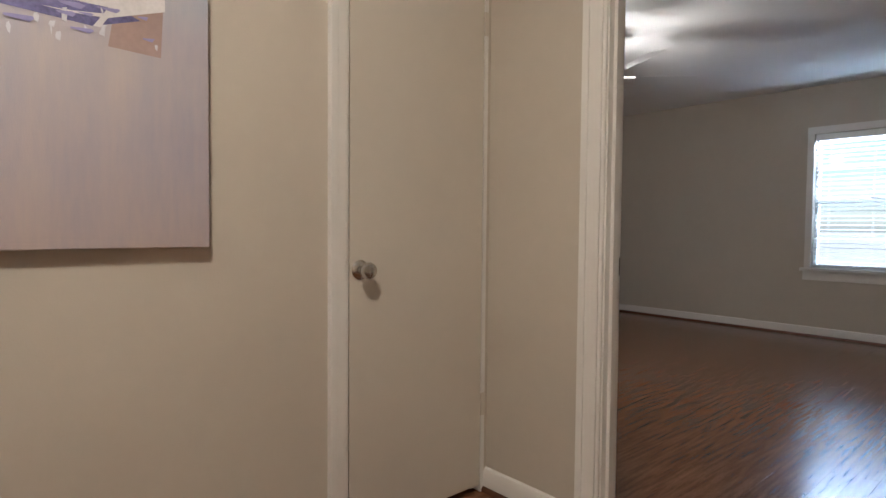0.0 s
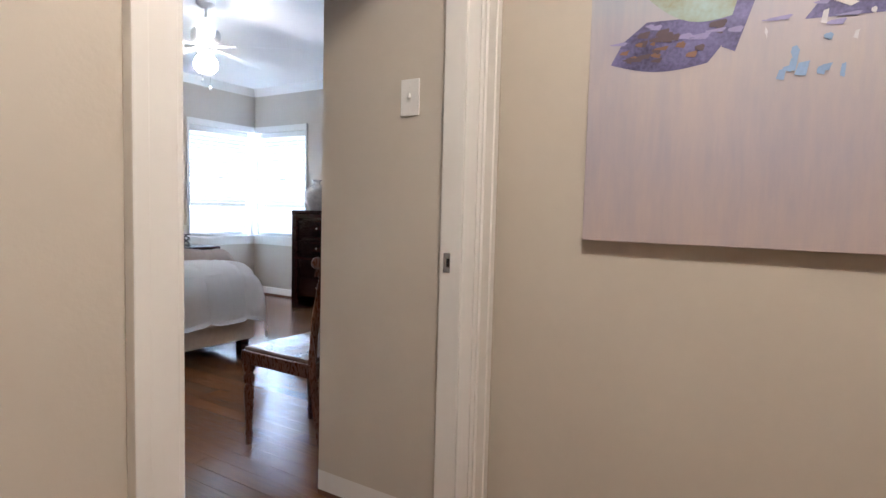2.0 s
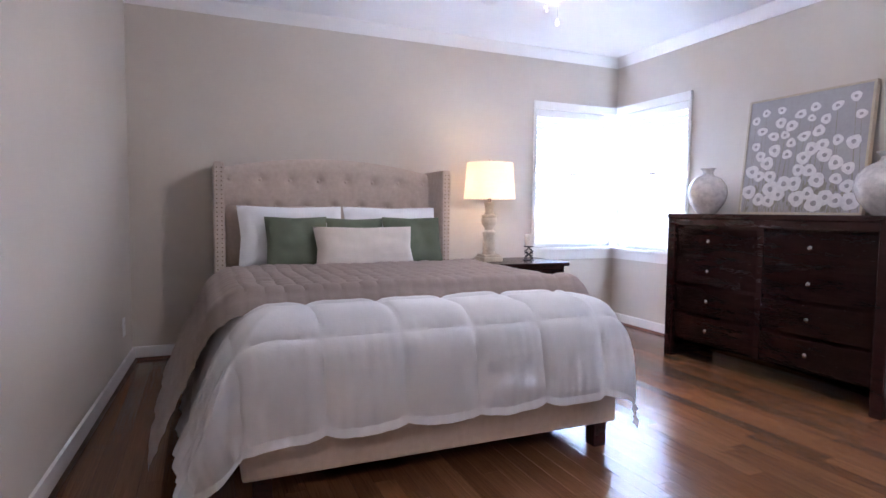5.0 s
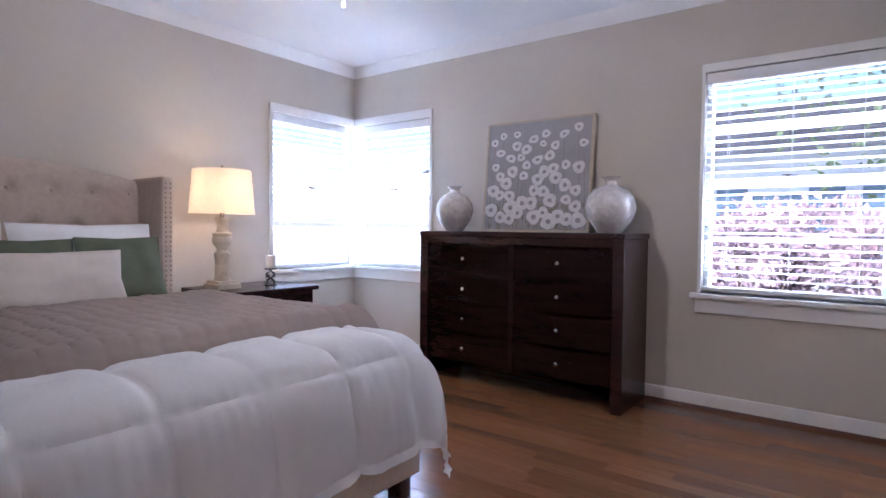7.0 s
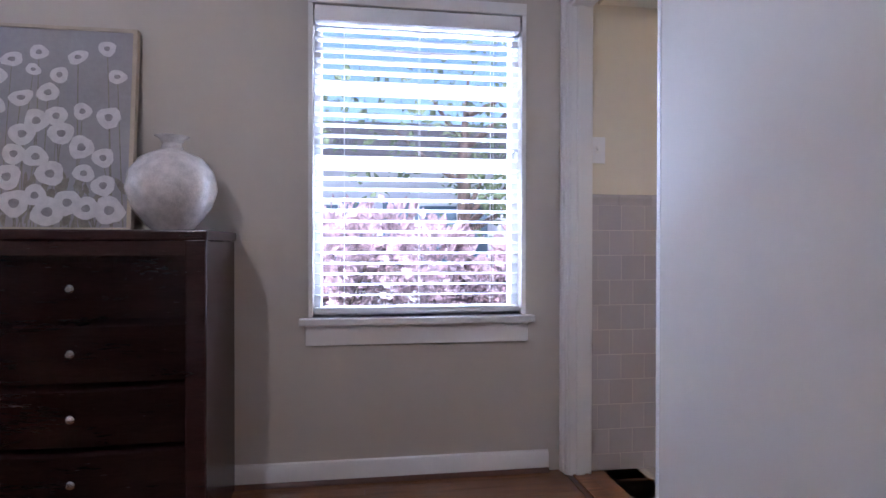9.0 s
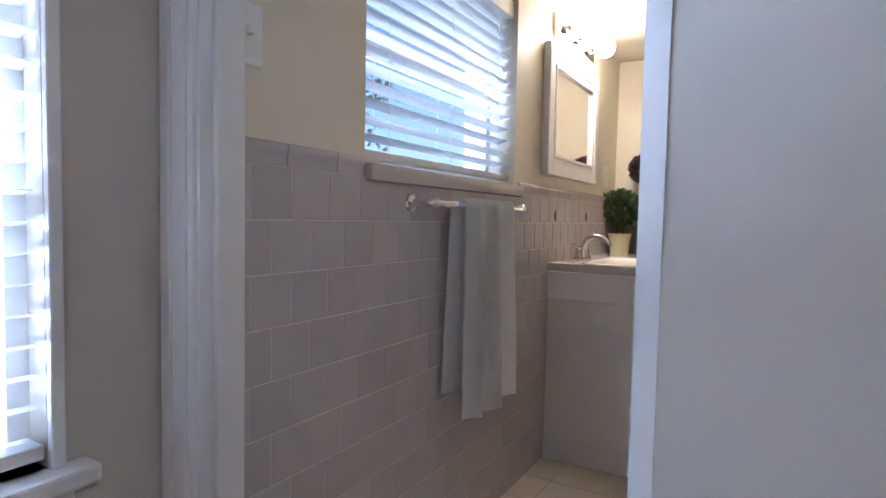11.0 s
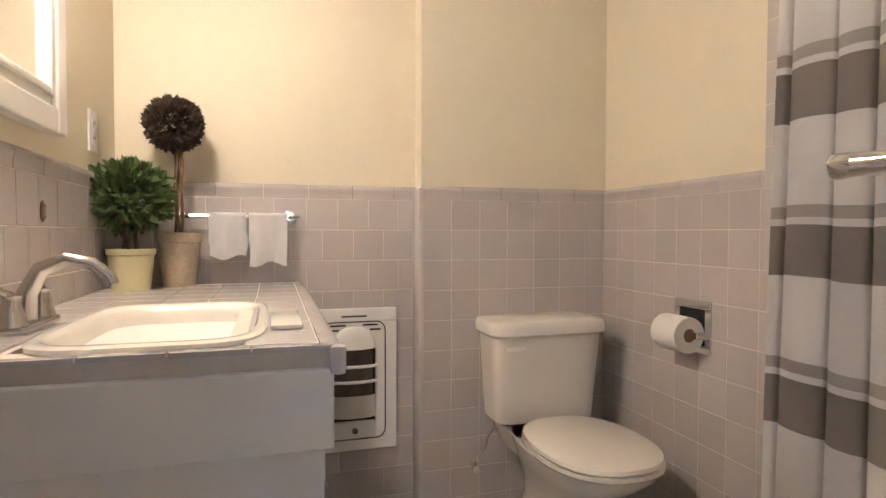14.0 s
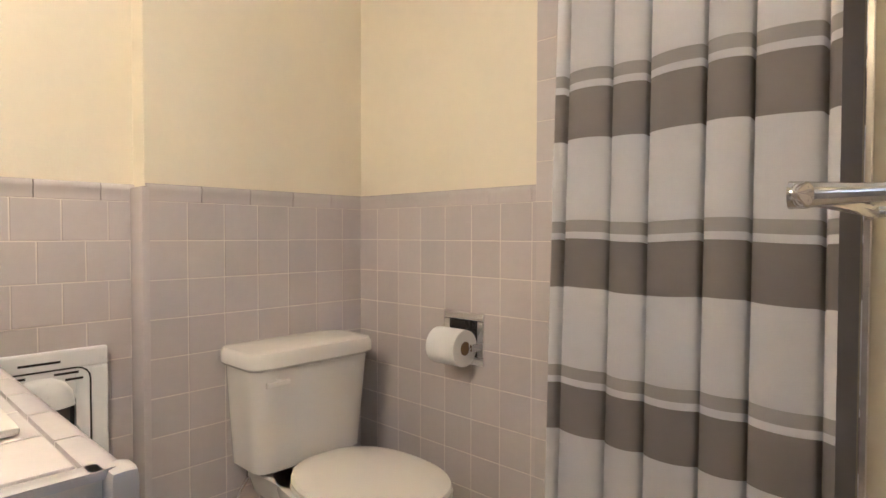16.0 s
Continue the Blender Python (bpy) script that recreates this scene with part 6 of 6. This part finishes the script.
def tile_wall(parent, m, length, bond=0.0, z_top=None, skip=None, cap=True, first=0.0):
    """Tiles on a wall that starts at m and runs along its local +x; local -y is the room."""
    par = bpy.data.objects[parent]
    rows = ROWS if z_top is None else int((z_top - Z0) / T)
    out = m.to_3x3() @ Vector((0, -1, 0))
    bm = boxes(((0, -0.0138, 0.0), (length, 0.0, CAPZ if z_top is None else z_top)))
    g = mesh_object("grout", bm, GROUT)
    g.parent, g.matrix_basis = par, m
    for r in range(-1, rows):
        x = T / 2 - (T * bond if r % 2 else 0) + first
        while x - T / 2 < length - 0.004:
            a, b = max(x - T / 2, 0.0), min(x + T / 2, length)
            z = Z0 + (r + 0.5) * T if r >= 0 else Z0 / 2
            zs = 1.0 if r >= 0 else Z0 / T
            if b - a > 0.012 and not (skip and skip((a + b) / 2, z)):
                o = new("tile", TD)
                o.parent = par
                o.matrix_basis = m @ Matrix.LocRotScale(((a + b) / 2, -0.006, z), None, ((b - a) / T, 1, zs))
            x += T
    if cap and z_top is None:
        x = 0.0
        while x < length - 0.005:
            w = min(0.1524, length - x)
            if not (skip and skip(x + w / 2, CAPZ + 0.02)):
                o = new("cap_tile", CD)
                o.parent = par
                o.matrix_basis = m @ Matrix.LocRotScale((x + w, -0.0005, CAPZ), Euler((0, 0, math.pi)), (w / 0.1524, 1, 1))
            x += 0.1524
    return g


win = lambda x, z: BW[0] < 2.26 - x < BW[1] and z > BW[2] - 0.07
tile_wall("wall_bath_east", pose(BE - 0.001, 2.26, 0, 0, 0, -90), 2.26 - BY, 0.5, skip=win)
tile_wall("wall_bath_south", pose(BE, BY + 0.001, 0, 0, 0, 180), BE - 3.83, 0.5)
tile_wall("wall_bath_south", pose(3.83, TY + 0.001, 0, 0, 0, 180), 3.83 - BWX)
tile_wall("wall_bath_west", pose(BWX + 0.001, TY, 0, 0, 0, 90), 0.30 - TY)
tile_wall("wall_wing", pose(3.874, 1.10, 0, 0, 0, 90), PB - 1.10)
tile_wall("wall_wing", pose(3.875, 1.099, 0, 0, 0, 180) @ pose(0, 0, 0), 3.875 - BWX - 0.001)
# tall tile column beside the shower
tile_wall("wall_bath_west", pose(BWX + 0.002, 0.205, 0, 0, 0, 90), 0.095, z_top=2.32)
structure("trim_tile_column", boxes(((3.822, BY + 0.012, 0.0), (3.846, TY + 0.020, CAPZ + 0.04)), bevel=0.011), TILE, smooth=True)
structure("trim_wing_bullnose", boxes(((3.862, 1.086, 0.0), (3.888, 1.112, CAPZ + 0.04)), bevel=0.012), TILE, smooth=True)
structure("trim_bath_sill", boxes(((4.79, BW[0] - 0.02, BW[2] - 0.045), (BE + 0.08, BW[1] + 0.02, BW[2])), bevel=0.014), TILE, smooth=True)

# bathroom floor tiles
ft = mesh_object("floor_tile", boxes(((-0.1, -0.1, -0.008), (0.1, 0.1, 0.0)), bevel=0.0015), FTILE)
FD = ft.data
bpy.data.objects.remove(ft)
sub = bpy.data.objects["bath_subfloor"]
for i in range(10):
    for j in range(15):
        xx, yy = 3.075 + 0.1015 + i * 0.203, -0.66 + 0.1015 + j * 0.203
        if xx > BE or yy > PY - 0.1:
            continue
        o = new("floor_tile", FD)
        o.parent = sub
        o.matrix_basis = pose(xx, yy, 0)
